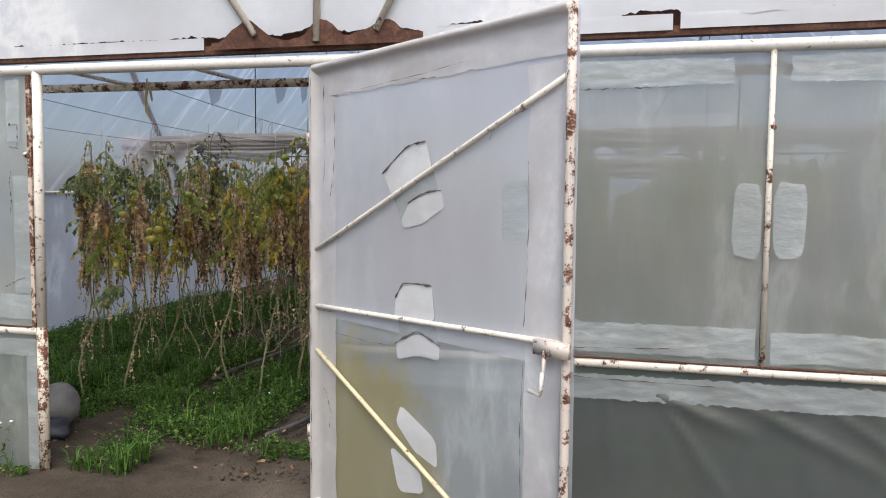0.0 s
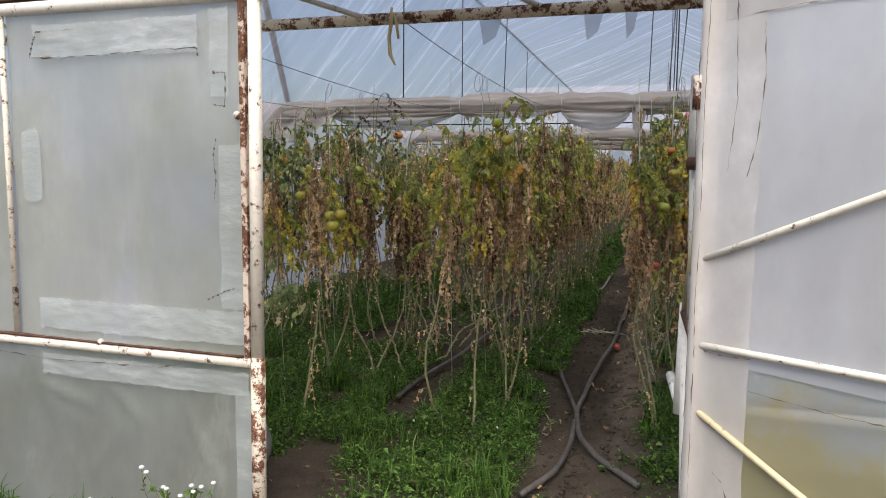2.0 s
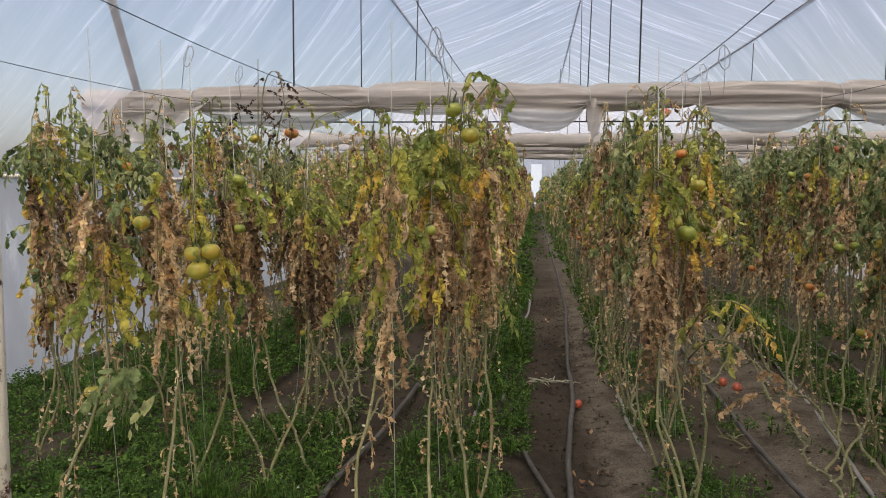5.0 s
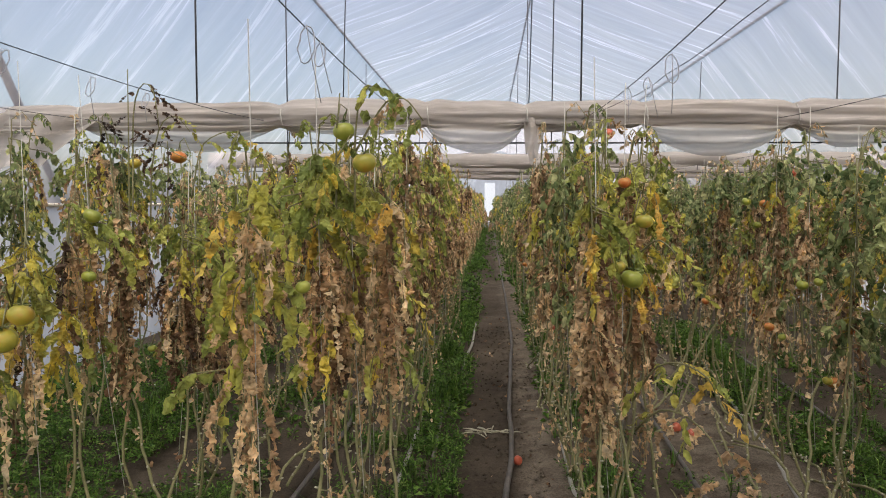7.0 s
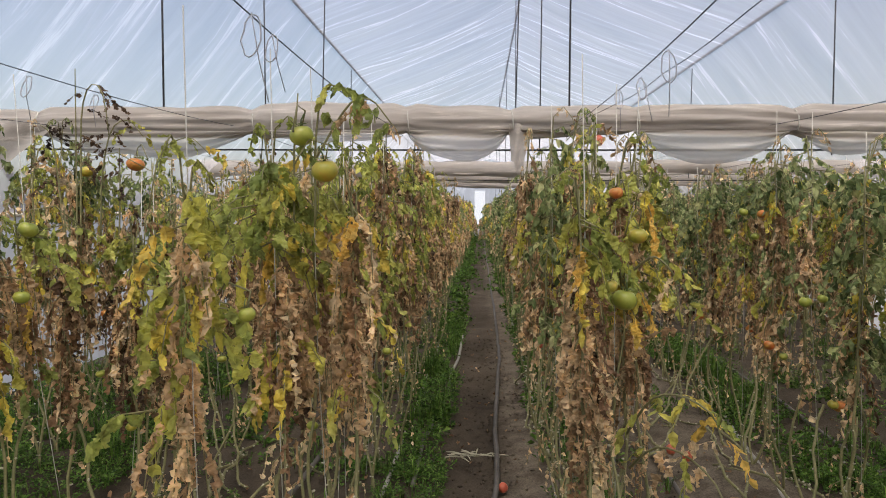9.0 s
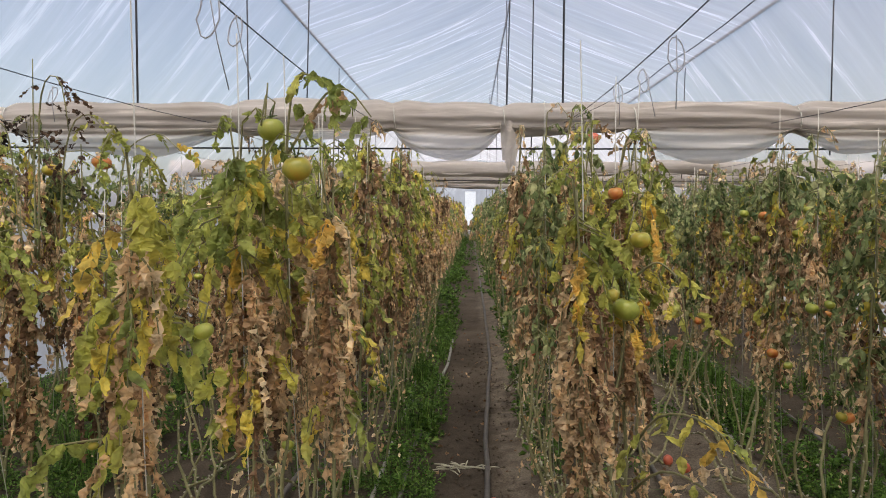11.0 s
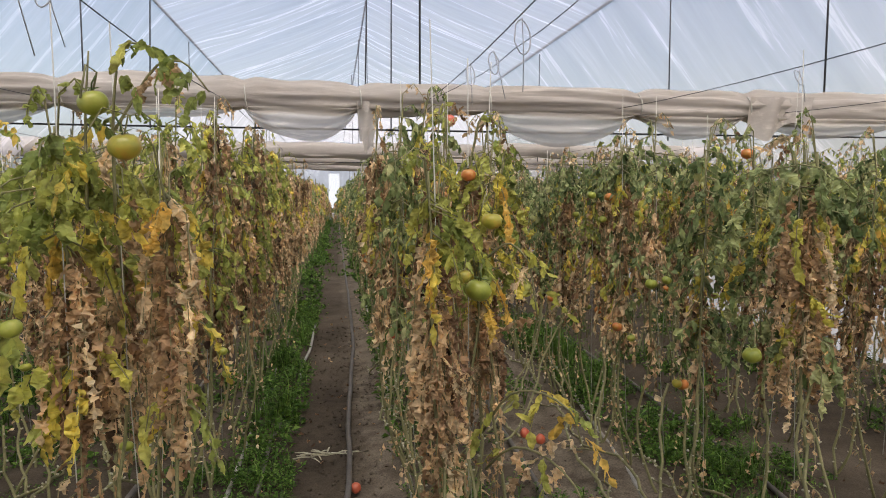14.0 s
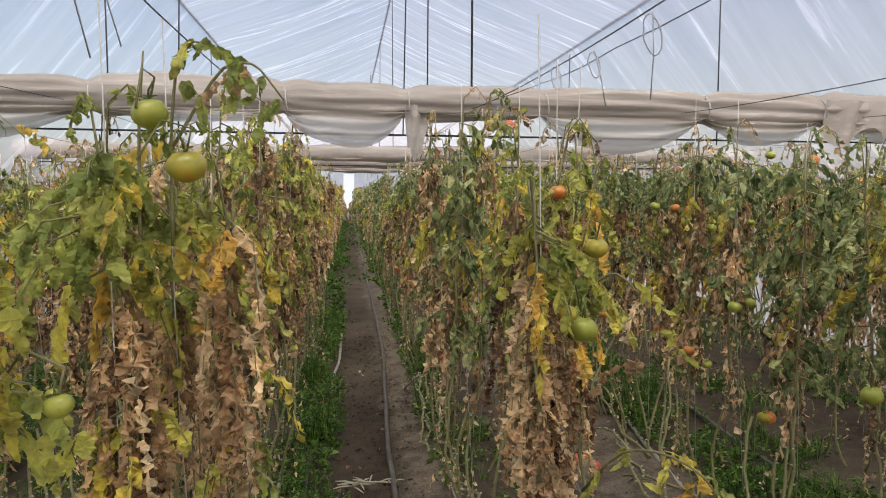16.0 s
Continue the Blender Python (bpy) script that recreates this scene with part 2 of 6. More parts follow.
BLACKENED_LEAF = leaf_material("blackened_leaf", [(0.0, (0.03, 0.022, 0.02)), (0.5, (0.09, 0.06, 0.045)), (1.0, (0.20, 0.13, 0.09))], 0.2, 0.85)
WEED_LEAF = leaf_material("weed_leaf", [(0.0, (0.022, 0.055, 0.010)), (0.45, (0.07, 0.165, 0.026)), (0.8, (0.135, 0.27, 0.048)), (1.0, (0.23, 0.36, 0.085))], 0.30, 0.55)
FLOWER = plain("white_petals", [(0.3, (0.7, 0.7, 0.66)), (0.7, (0.82, 0.82, 0.80))], 30.0, 0.8)


def fruit_material(name, a, b, c):
    m, nt, p, out = nodes_of(name)
    v = coords(nt)
    n = noise_tex(nt, v, 18.0, 3, 0.5)
    f = noise_tex(nt, v, 160.0, 3, 0.5)
    nt.links.new(ramp(nt, mixc(nt, 0.15, n, f), [(0.35, a), (0.52, b), (0.68, c)]), p.inputs["Base Color"])
    p.inputs["Roughness"].default_value = 0.32
    p.inputs["Subsurface Weight"].default_value = 0.1
    p.inputs["Subsurface Radius"].default_value = (0.01, 0.006, 0.003)
    return m


FRUIT = {
    "green": fruit_material("green_tomato_skin", (0.24, 0.29, 0.05), (0.33, 0.36, 0.06), (0.42, 0.41, 0.09)),
    "yellow": fruit_material("yellow_tomato_skin", (0.30, 0.30, 0.05), (0.42, 0.35, 0.05), (0.50, 0.30, 0.05)),
    "orange": fruit_material("orange_tomato_skin", (0.48, 0.26, 0.06), (0.58, 0.20, 0.05), (0.60, 0.14, 0.05)),
    "red": fruit_material("red_tomato_skin", (0.46, 0.12, 0.07), (0.52, 0.11, 0.06), (0.58, 0.20, 0.10)),
}


def soil_material():
    m, nt, p, out = nodes_of("bare_soil")
    v = coords(nt)
    big = noise_tex(nt, v, 0.8, 5, 0.6)
    mid = noise_tex(nt, v, 9.0, 6, 0.7)
    fine = noise_tex(nt, v, 90.0, 4, 0.7)
    a = ramp(nt, big, [(0.33, (0.046, 0.037, 0.027)), (0.52, (0.082, 0.066, 0.049)), (0.68, (0.165, 0.136, 0.102))])
    a = mixc(nt, ramp(nt, mid, [(0.4, (0, 0, 0)), (0.7, (0.7, 0.7, 0.7))]), a, (0.125, 0.102, 0.077))
    # dry crumbly strips where the drip pipes do not wet the soil
    sep = nt.nodes.new("ShaderNodeSeparateXYZ")
    nt.links.new(v, sep.inputs[0])
    wave = nt.nodes.new("ShaderNodeMath")
    wave.operation = "MULTIPLY_ADD"
    nt.links.new(noise_tex(nt, v, 2.6, 5, 0.7), wave.inputs[0])
    wave.inputs[1].default_value = 0.34
    nt.links.new(sep.outputs["X"], wave.inputs[2])
    span = nt.nodes.new("ShaderNodeMapRange")
    span.inputs["From Min"].default_value, span.inputs["From Max"].default_value = -2.6, 0.4
    nt.links.new(wave.outputs[0], span.inputs["Value"])
    strip = ramp(nt, span.outputs[0], [(0.33, (0, 0, 0)), (0.37, (0.8, 0.8, 0.8)), (0.42, (0.8, 0.8, 0.8)), (0.47, (0, 0, 0)), (0.62, (0, 0, 0)), (0.68, (0.8, 0.8, 0.8)), (0.86, (0.75, 0.75, 0.75)), (0.93, (0, 0, 0))])
    reach = nt.nodes.new("ShaderNodeMapRange")
    reach.inputs["From Min"].default_value, reach.inputs["From Max"].default_value = 0.0, 100.0
    nt.links.new(sep.outputs["Y"], reach.inputs["Value"])
    inside = ramp(nt, reach.outputs[0], [(0.044, (0, 0, 0)), (0.056, (1, 1, 1)), (0.465, (1, 1, 1)), (0.47, (0, 0, 0))])
    patchy = ramp(nt, noise_tex(nt, v, 5.5, 5, 0.7), [(0.36, (0.15, 0.15, 0.15)), (0.58, (1, 1, 1))])
    strip = mixc(nt, 1.0, mixc(nt, 1.0, strip, inside, "MULTIPLY"), patchy, "MULTIPLY")
    a = mixc(nt, strip, a, (0.27, 0.225, 0.172))
    a = mixc(nt, ramp(nt, fine, [(0.35, (0.6, 0.6, 0.6)), (0.6, (0, 0, 0))]), a, (0.035, 0.024, 0.018))
    nt.links.new(a, p.inputs["Base Color"])
    p.inputs["Roughness"].default_value = 0.95
    p.inputs["Specular IOR Level"].default_value = 0.115
    bump(nt, mixc(nt, 0.4, mid, fine), 0.8, 0.02, p)
    return m


SOIL = soil_material()


# ================= mesh helpers =================
class Mesh:
    """Vertices and faces gathered for one mesh."""

    def __init__(self):
        self.v, self.f, self.n = [], [], 0

    def add(self, verts, faces):
        self.v.append(np.asarray(verts, float).reshape(-1, 3))
        self.f += [tuple(i + self.n for i in q) for q in faces]
        self.n += len(self.v[-1])
        return self

    def data(self, name, material, smooth=True):
        me = bpy.data.meshes.new(name)
        me.from_pydata(np.concatenate(self.v).tolist(), [], self.f)
        me.materials.append(material)
        if smooth:
            me.polygons.foreach_set("use_smooth", [True] * len(me.polygons))
        me.update()
        return me

    def tube(self, pts, radius, sides=8, caps=True):
        """A round bar along points; radius may be one number or one for each point."""
        pts = np.asarray(pts, float)
        rad = np.full(len(pts), radius) if np.isscalar(radius) else np.asarray(radius, float)
        tang = np.gradient(pts, axis=0)
        tang /= np.linalg.norm(tang, axis=1)[:, None] + 1e-9
        up = np.array([0.0, 0.0, 1.0]) if abs(tang[0][2]) < 0.9 else np.array([1.0, 0.0, 0.0])
        rings = []
        for p, t, r in zip(pts, tang, rad):
            a = np.cross(t, up)
            a /= np.linalg.norm(a) + 1e-9
            b = np.cross(a, t)
            up = b
            ang = np.arange(sides) * 2 * np.pi / sides
            rings.append(p + r * (np.cos(ang)[:, None] * a + np.sin(ang)[:, None] * b))
        k = len(pts)
        faces = [(i * sides + j, i * sides + (j + 1) % sides, (i + 1) * sides + (j + 1) % sides, (i + 1) * sides + j) for i in range(k - 1) for j in range(sides)]
        if caps:
            faces += [tuple(range(sides))[::-1], tuple((k - 1) * sides + j for j in range(sides))]
        return self.add(np.concatenate(rings), faces)

    def grid(self, pts):
        """A sheet from an array of rows of points."""
        pts = np.asarray(pts, float)
        r, c = pts.shape[:2]
        return self.add(pts.reshape(-1, 3), [(i * c + j, i * c + j + 1, (i + 1) * c + j + 1, (i + 1) * c + j) for i in range(r - 1) for j in range(c - 1)])

    def box(self, lo, hi):
        (a, b, c), (d, e, g) = lo, hi
        v = [(a, b, c), (d, b, c), (d, e, c), (a, e, c), (a, b, g), (d, b, g), (d, e, g), (a, e, g)]
        return self.add(v, [(3, 2, 1, 0), (4, 5, 6, 7), (0, 1, 5, 4), (1, 2, 6, 5), (2, 3, 7, 6), (3, 0, 4, 7)])


def put(name, mesh, material, parent=None, label="", smooth=True, at=None):
    ob = new(name, mesh.data(name, material, smooth))
    if at is not None:
        ob.location = at
    if parent:
        ob.parent = parent
    return tagged(ob, label)


def empty(name, at, label, category, group="", kind=""):
    ob = new(name)
    ob.location = at
    return tagged(ob, label, category, group, kind)


def wob(x, seed, amp, f=1.0):
    """Smooth wander of one number."""
    return amp * (math.sin(1.7 * f * x + seed) + 0.6 * math.sin(3.9 * f * x + 2.1 * seed) + 0.35 * math.sin(9.1 * f * x + 3.7 * seed)) / 1.95


def line(a, b, n=8, sag=0.0, wander=0.0, seed=0.0):
    a, b = np.array(a, float), np.array(b, float)
    out = []
    for i in range(n):
        s = i / (n - 1)
        p = a + (b - a) * s
        p[2] -= sag * 4 * s * (1 - s)
        if wander:
            p[0] += wob(6 * s, seed, wander)
            p[2] += wob(7 * s, seed + 1, wander * 0.5)
        out.append(p)
    return out


# ================= structure: ground, film, frame =================
def ground():
    xs = np.unique(np.concatenate([np.linspace(-1500, -7, 8), np.linspace(-7, 4.5, 150), np.linspace(4.5, 1500, 8)]))
    ys = np.unique(np.concatenate([np.linspace(-1500, 1, 8), np.linspace(1, 14, 170), np.linspace(14, 50, 90), np.linspace(50, 1500, 8)]))
    pts = np.zeros((len(ys), len(xs), 3))
    for i, y in enumerate(ys):
        for j, x in enumerate(xs):
            z = 0.0
            if -7.5 < x < 5 and 0 < y < 50:
                z = 0.035 * noise.noise((x * 1.1, y * 0.8, 0)) + 0.018 * noise.noise((x * 5, y * 5, 3)) + 0.008 * noise.noise((x * 17, y * 17, 7))
                z += 0.03 * math.cos((x + 2.45) * 2 * math.pi / 1.1) * (1 if y > 4.6 else 0)
            pts[i, j] = x, y, z
    ob = put("ground", Mesh().grid(pts), SOIL)
    return tagged(ob, "dark brown trodden soil with low ridges under the rows", "ground", kind="structure")


ground()


def roof_profile():
    return [(MID_X - EAVE_X, EAVE_Z), (MID_X - PURLIN_X, PURLIN_Z), (MID_X, RIDGE_Z), (MID_X + PURLIN_X, PURLIN_Z), (MID_X + EAVE_X, EAVE_Z)]


def roof():
    prof = roof_profile()
    names = ("lower_left", "upper_left", "upper_right", "lower_right")
    root = empty("ceiling", (0, 0, 0), "pleated milky polythene roof film over a gabled frame", "roof film", kind="structure")
    ys = np.concatenate([np.linspace(WALL_Y, 20, 240), np.linspace(20.15, BACK_Y, 120)])
    for k in range(4):
        (xa, za), (xb, zb) = prof[k], prof[k + 1]
        rows = []
        cnt = 13
        nx, nz = -(zb - za), xb - xa
        ln = math.hypot(nx, nz)
        for y in ys:
            row = []
            for j in range(cnt):
                s = j / (cnt - 1)
                edge = min(1, 5 * min(s, 1 - s))
                skew = y + 0.9 * (s if k < 2 else 1 - s)
                a = 0.035 * noise.noise((skew * 2.2, s * 0.8, k * 5.0)) + 0.022 * noise.noise((skew * 6.5, s * 0.6, k * 7.0)) + 0.05 * math.sin(skew * 2.9) * 0.5
                a -= 0.05 * math.sin(math.pi * s)
                a *= edge
                row.append((xa + (xb - xa) * s + a * nx / ln, y, za + (zb - za) * s + a * nz / ln))
            rows.append(row)
        put("film_sheet", Mesh().grid(rows), SHADED_ROOF_FILM if k in (1, 2) else ROOF_FILM, root)
    # purlins and rafters seen through the film
    for i in (1, 2, 3):
        x, z = prof[i]
        put("purlin", Mesh().tube([(x, WALL_Y, z + 0.03), (x, BACK_Y, z + 0.03)], 0.014, 6), WIRE, root, "thin grey purlin wire")
    for side in (0, 4):
        x, z = prof[side]
        put("eave_rail", Mesh().tube([(x, WALL_Y, z), (x, BACK_Y, z)], 0.02, 6), FLAKED_PIPE, root)


roof()


def side_wall(name, x):
    rows = []
    for y in np.linspace(WALL_Y, BACK_Y, 150):
        rows.append([(x + 0.03 * noise.noise((y * 2, z, x)), y, z) for z in np.linspace(-0.05, EAVE_Z, 8)])
    ob = put(name, Mesh().grid(rows), BACK_FILM)
    tagged(ob, "milky polythene side wall", "wall", kind="structure")


side_wall("wall_west", MID_X - EAVE_X)
side_wall("wall_east", MID_X + EAVE_X)


def back_wall():
    prof = roof_profile()
    root = empty("wall_north", (0, 0, 0), "milky polythene end wall with a bright end door", "wall", kind="structure")
    px, pz = [p[0] for p in prof], [p[1] for p in prof]

    def sheet(x0, x1, low, high, mat, name):
        cols = []
        for x in np.linspace(x0, x1, 16):
            top = np.interp(x, px, pz) if high is None else high
            cols.append([(x, BACK_Y + 0.03 * noise.noise((x * 2, z, 0)), z) for z in np.linspace(low, top, 10)])
        put(name, Mesh().grid(cols), mat, root)
    sheet(px[0], -2.20, -0.05, None, BACK_FILM, "film_panel")
    sheet(-1.55, px[-1], -0.05, None, BACK_FILM, "film_panel")
    sheet(-2.20, -1.55, 2.85, None, BACK_FILM, "film_panel")
    sheet(-2.20, -1.55, -0.05, 2.85, END_FILM, "end_door")


back_wall()


def end_backdrop():
    """A glowing panel added far beyond the end door to whiten it."""
    m, nt, p, out = nodes_of("backdrop_glow")
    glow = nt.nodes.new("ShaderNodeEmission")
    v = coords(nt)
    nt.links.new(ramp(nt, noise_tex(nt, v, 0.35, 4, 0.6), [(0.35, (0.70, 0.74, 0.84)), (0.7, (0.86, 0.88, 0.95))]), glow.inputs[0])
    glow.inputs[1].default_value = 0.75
    nt.links.new(glow.outputs[0], out.inputs[0])
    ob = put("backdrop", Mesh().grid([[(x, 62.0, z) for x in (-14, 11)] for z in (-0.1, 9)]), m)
    tagged(ob, "glowing panel added beyond the end door to whiten it", "backdrop", kind="structure")


end_backdrop()


def brace_pole():
    ob = put("brace_pole", Mesh().tube([(-4.30, 5.25, 3.48), (-5.92, 9.1, 1.66)], 0.030, 10), FLAKED_PIPE)
    tagged(ob, "sloping grey steel brace pole behind the roof film", "brace", kind="structure")


brace_pole()


def film_panel(m, x0, x1, z0, z1, y=WALL_Y, amp=0.006, seed=0.0, step=0.05, rag=0.0, creases=()):
    """A slack film sheet in the plane of the front wall; rag roughens its lower edge."""
    nx, nz = max(3, int((x1 - x0) / step)), max(3, int((z1 - z0) / step))
    rows = []
    for i in range(nz + 1):
        row = []
        for j in range(nx + 1):
            x = x0 + (x1 - x0) * j / nx
            lo = z0 + rag * abs(noise.noise((x * 6, seed, 0)) + 0.7 * noise.noise((x * 17, seed, 4)))
            z = lo + (z1 - lo) * i / nz
            out = 0.0
            for ax, az, bx, bz, high in creases:
                dx, dz = bx - ax, bz - az
                q = max(0.0, min(1.0, ((x - ax) * dx + (z - az) * dz) / (dx * dx + dz * dz)))
                far = math.hypot(x - ax - q * dx, z - az - q * dz) / (0.014 + 0.022 * q)
                if far < 3:
                    out -= 1.8 * high * math.sin(math.pi * min(1, q + 0.12)) * math.exp(-far * far)
            row.append((x, y + out + amp * noise.noise((x * 3 + seed, z * 2, 1)) + 0.5 * amp * noise.noise((x * 11, z * 5, seed)), z))
        rows.append(row)
    return m.grid(rows)


def torn_patch(m, cx, cz, w, h, seed, y, tilt=0.0):
    """A film patch with uneven edges."""
    k = 28
    ring = []
    for i in range(k):
        a = 2 * math.pi * i / k
        c, s = math.cos(a), math.sin(a)
        e = 0.42
        px = math.copysign(abs(c) ** e, c) * w / 2
        pz = math.copysign(abs(s) ** e, s) * h / 2
        g = 1 + 0.10 * noise.noise((c * 2 + seed, s * 2, seed))
        px, pz = px * g, pz * g
        ring.append((cx + px * math.cos(tilt) - pz * math.sin(tilt), y + 0.0015 * noise.noise((px * 20, pz * 20, seed)), cz + px * math.sin(tilt) + pz * math.cos(tilt)))
    return m.add([(cx, y - 0.003, cz)] + ring, [(0, 1 + i, 1 + (i + 1) % k) for i in range(k)])


def cut_patch(corners, y, seed):
    """A film patch cut by hand: corners in the plane, edges softened and uneven."""
    c = np.array(corners, float)
    for _ in range(2):
        nxt = np.roll(c, -1, axis=0)
        c = np.stack([0.88 * c + 0.12 * nxt, 0.12 * c + 0.88 * nxt], 1).reshape(-1, 2)
    mid = c.mean(axis=0)
    ring = [(x + 0.004 * noise.noise((x * 40, z * 40, seed)), y + 0.002 * noise.noise((x * 30, z * 30, seed)), z + 0.004 * noise.noise((x * 40, z * 40, seed + 9))) for x, z in c]
    n = len(ring)
    return Mesh().add([(mid[0], y - 0.003, mid[1])] + ring, [(0, 1 + i, 1 + (i + 1) % n) for i in range(n)])


# stretch creases pulled from the rail: two ends in the wall's plane and a height
CREASES = ((0.20, 0.68, 0.72, 0.46, 0.022), (-0.35, 0.66, -0.95, 0.22, 0.014), (-0.15, 0.66, -0.42, 0.18, 0.012), (0.02, 0.66, 0.10, 0.15, 0.012), (0.25, 0.66, 0.62, 0.10, 0.014), (0.55, 0.66, 1.30, 0.30, 0.016), (-0.75, 0.66, -1.18, 0.40, 0.012), (0.9, 0.66, 1.6, 0.2, 0.014), (1.3, 0.6, 1.9, 0.4, 0.014))
FEW_CREASES = ((-3.60, 0.62, -3.38, 0.42, 0.008), (-3.95, 0.60, -3.62, 0.50, 0.008), (-3.25, 0.62, -3.05, 0.20, 0.008), (-3.5, 0.5, -3.75, 0.15, 0.006))


def front_wall():
    wall = empty("wall_south", (0, 0, 0), "greenhouse front of rusty white pipes with stretched dirty polythene", "wall", kind="structure")
    left, right = MID_X - EAVE_X, MID_X + EAVE_X
    for x0, x1, z0, z1, mat, sd in ((left, -4.07, 0.79, 2.13, WALL_FILM, 1), (-4.05, -2.94, 0.79, 2.13, WALL_FILM, 2), (-1.27, 0.66, 0.79, 2.13, SHADED_WALL_FILM, 3), (0.68, right, 0.79, 2.13, SHADED_WALL_FILM, 4),
                                    (left, -2.91, -0.02, 0.76, LOW_FILM, 5), (-1.27, right, -0.02, 0.76, SHADED_LOW_FILM, 6)):
        put("film_panel", film_panel(Mesh(), x0, x1, z0, z1, WALL_Y + 0.012, 0.008 if z0 > 0.5 else 0.02, sd, 0.05 if z0 > 0.5 else 0.022, creases=CREASES if sd == 6 else FEW_CREASES if sd == 5 else ()), mat, wall)
    # gable film above the rail, torn along its lower edge
    prof = roof_profile()
    m = Mesh()
    cols = []
    for x in np.linspace(left, right, 900):
        top = np.interp(x, [p[0] for p in prof], [p[1] for p in prof])
        low = 2.262 + 0.055 * max(0, noise.noise((x * 2.6, 0, 0))) + 0.016 * noise.noise((x * 13, 0, 2)) + 0.012 * noise.noise((x * 47, 0, 5))
        low = min(low, top)
        cols.append([(x, WALL_Y - 0.02 + 0.012 * noise.noise((x * 4, z * 4, 9)), low + (top - low) * z) for z in np.linspace(0, 1, 10)])
    put("gable_film", m.grid(cols), GABLE_FILM, wall, "pale torn polythene of the gable")
    m = Mesh()
    film_panel(m, -4.6, -1.90, 2.205, 2.262, WALL_Y - 0.022, 0.004, 3.0, 0.03)
    film_panel(m, -0.85, 0.27, 2.205, 2.272, WALL_Y - 0.022, 0.004, 5.0, 0.03)
    film_panel(m, 0.30, 2.6, 2.21, 2.275, WALL_Y - 0.022, 0.004, 8.0, 0.03)
    put("film_strip", m, GABLE_FILM, wall, "loose strips of torn film")
    # rails and posts
    def rail(name, pts, r, mat, label=""):
        return put(name, Mesh().tube(pts, r, 12), mat, wall, label)
    rail("top_rail", line((left, WALL_Y, 2.155), (right, WALL_Y, 2.125), 12), 0.027, WHITE_PIPE, "white painted top rail")
    put("lintel", Mesh().box((left, WALL_Y - 0.015, 2.185), (right, WALL_Y + 0.03, 2.225)), RUST, wall, "rusty steel lintel angle", False)
    put("lintel_back", Mesh().box((left, WALL_Y + 0.03, 2.19), (right, WALL_Y + 0.035, 2.33)), RUST, wall, "bare rusty band", False)
    rail("mid_rail", line((left, WALL_Y, 0.785), (-2.915, WALL_Y, 0.775), 8), 0.021, SPOT_PIPE, "rusty white middle rail")
    rail("mid_rail", line((-1.30, WALL_Y, 0.785), (right, WALL_Y, 0.765), 8), 0.021, SPOT_PIPE, "rusty white middle rail")
    for xa, xb, za, zb in ((left, -2.945, 0.811, 0.799), (-1.27, right, 0.810, 0.789)):
        run = line((xa, WALL_Y - 0.012, za), (xb, WALL_Y - 0.012, zb), 120, 0.0, 0.003, xa)
        put("rust_seam", Mesh().tube(run, [0.004 + 0.006 * max(0, noise.noise((p[0] * 3.1, 4, 0)) + 0.25) + 0.002 * noise.noise((p[0] * 40, 1, 0)) for p in run], 6), RUST, wall, "dark rusty seam along the rail")
    rail("door_post", [(-2.890, WALL_Y, 0.80), (-2.878, WALL_Y, 2.14)], 0.025, SPOT_PIPE, "white painted door post with rust spots")
    rail("door_post_foot", [(-2.897, WALL_Y, -0.05), (-2.890, WALL_Y, 0.80)], 0.028, HEAVY_FLAKED, "flaking rusty foot of the post")
    put("angle_strip", Mesh().box((-2.941, WALL_Y - 0.012, 0.80), (-2.919, WALL_Y + 0.02, 2.12)), RUST_EDGE, wall, "rusty angle strip", False)
    rail("door_post", [(-1.30, WALL_Y + 0.03, -0.05), (-1.30, WALL_Y + 0.03, 2.14)], 0.028, WHITE_PIPE, "white painted hinge post")
    for x in (-4.06, 0.67, -5.1, 2.0):
        rail("mullion", [(x, WALL_Y - 0.005, 0.79), (x, WALL_Y - 0.005, 2.13)], 0.012, FLAKED_PIPE)
    # fan of gable struts meeting above the door
    for xa, za, xb, zb in ((-1.62, 2.26, -2.75, 3.9), (-1.31, 2.22, -1.28, 4.7), (-1.02, 2.26, -0.15, 3.9)):
        rail("gable_strut", [(xa, WALL_Y - 0.045, za), (xb, WALL_Y - 0.03, zb)], 0.016, FLAKED_PIPE)
    g = Mesh()
    top, low = [], []
    for i in range(40):
        x = -1.85 + 1.05 * i / 39
        h = 0.02 + 0.10 * math.exp(-((x + 1.66) / 0.09) ** 2) + 0.085 * math.exp(-((x + 1.28) / 0.08) ** 2) + 0.07 * math.exp(-((x + 0.98) / 0.1) ** 2) + 0.02 * noise.noise((x * 14, 0, 0))
        top.append((x, WALL_Y - 0.038, 2.215 + max(0.01, h)))
        low.append((x, WALL_Y - 0.040, 2.20))
    put("gusset", g.grid([low, top]), RUST, wall, "dark rusted gusset plates")
    # screws with washers
    for x, z in ((-2.955, 1.71), (0.675, 1.80), (-3.62, 0.80)):
        put("screw", Mesh().tube([(x, WALL_Y - 0.020, z), (x, WALL_Y - 0.012, z), (x, WALL_Y - 0.003, z)], [0.006, 0.014, 0.017], 12), RUST_PIPE, wall)
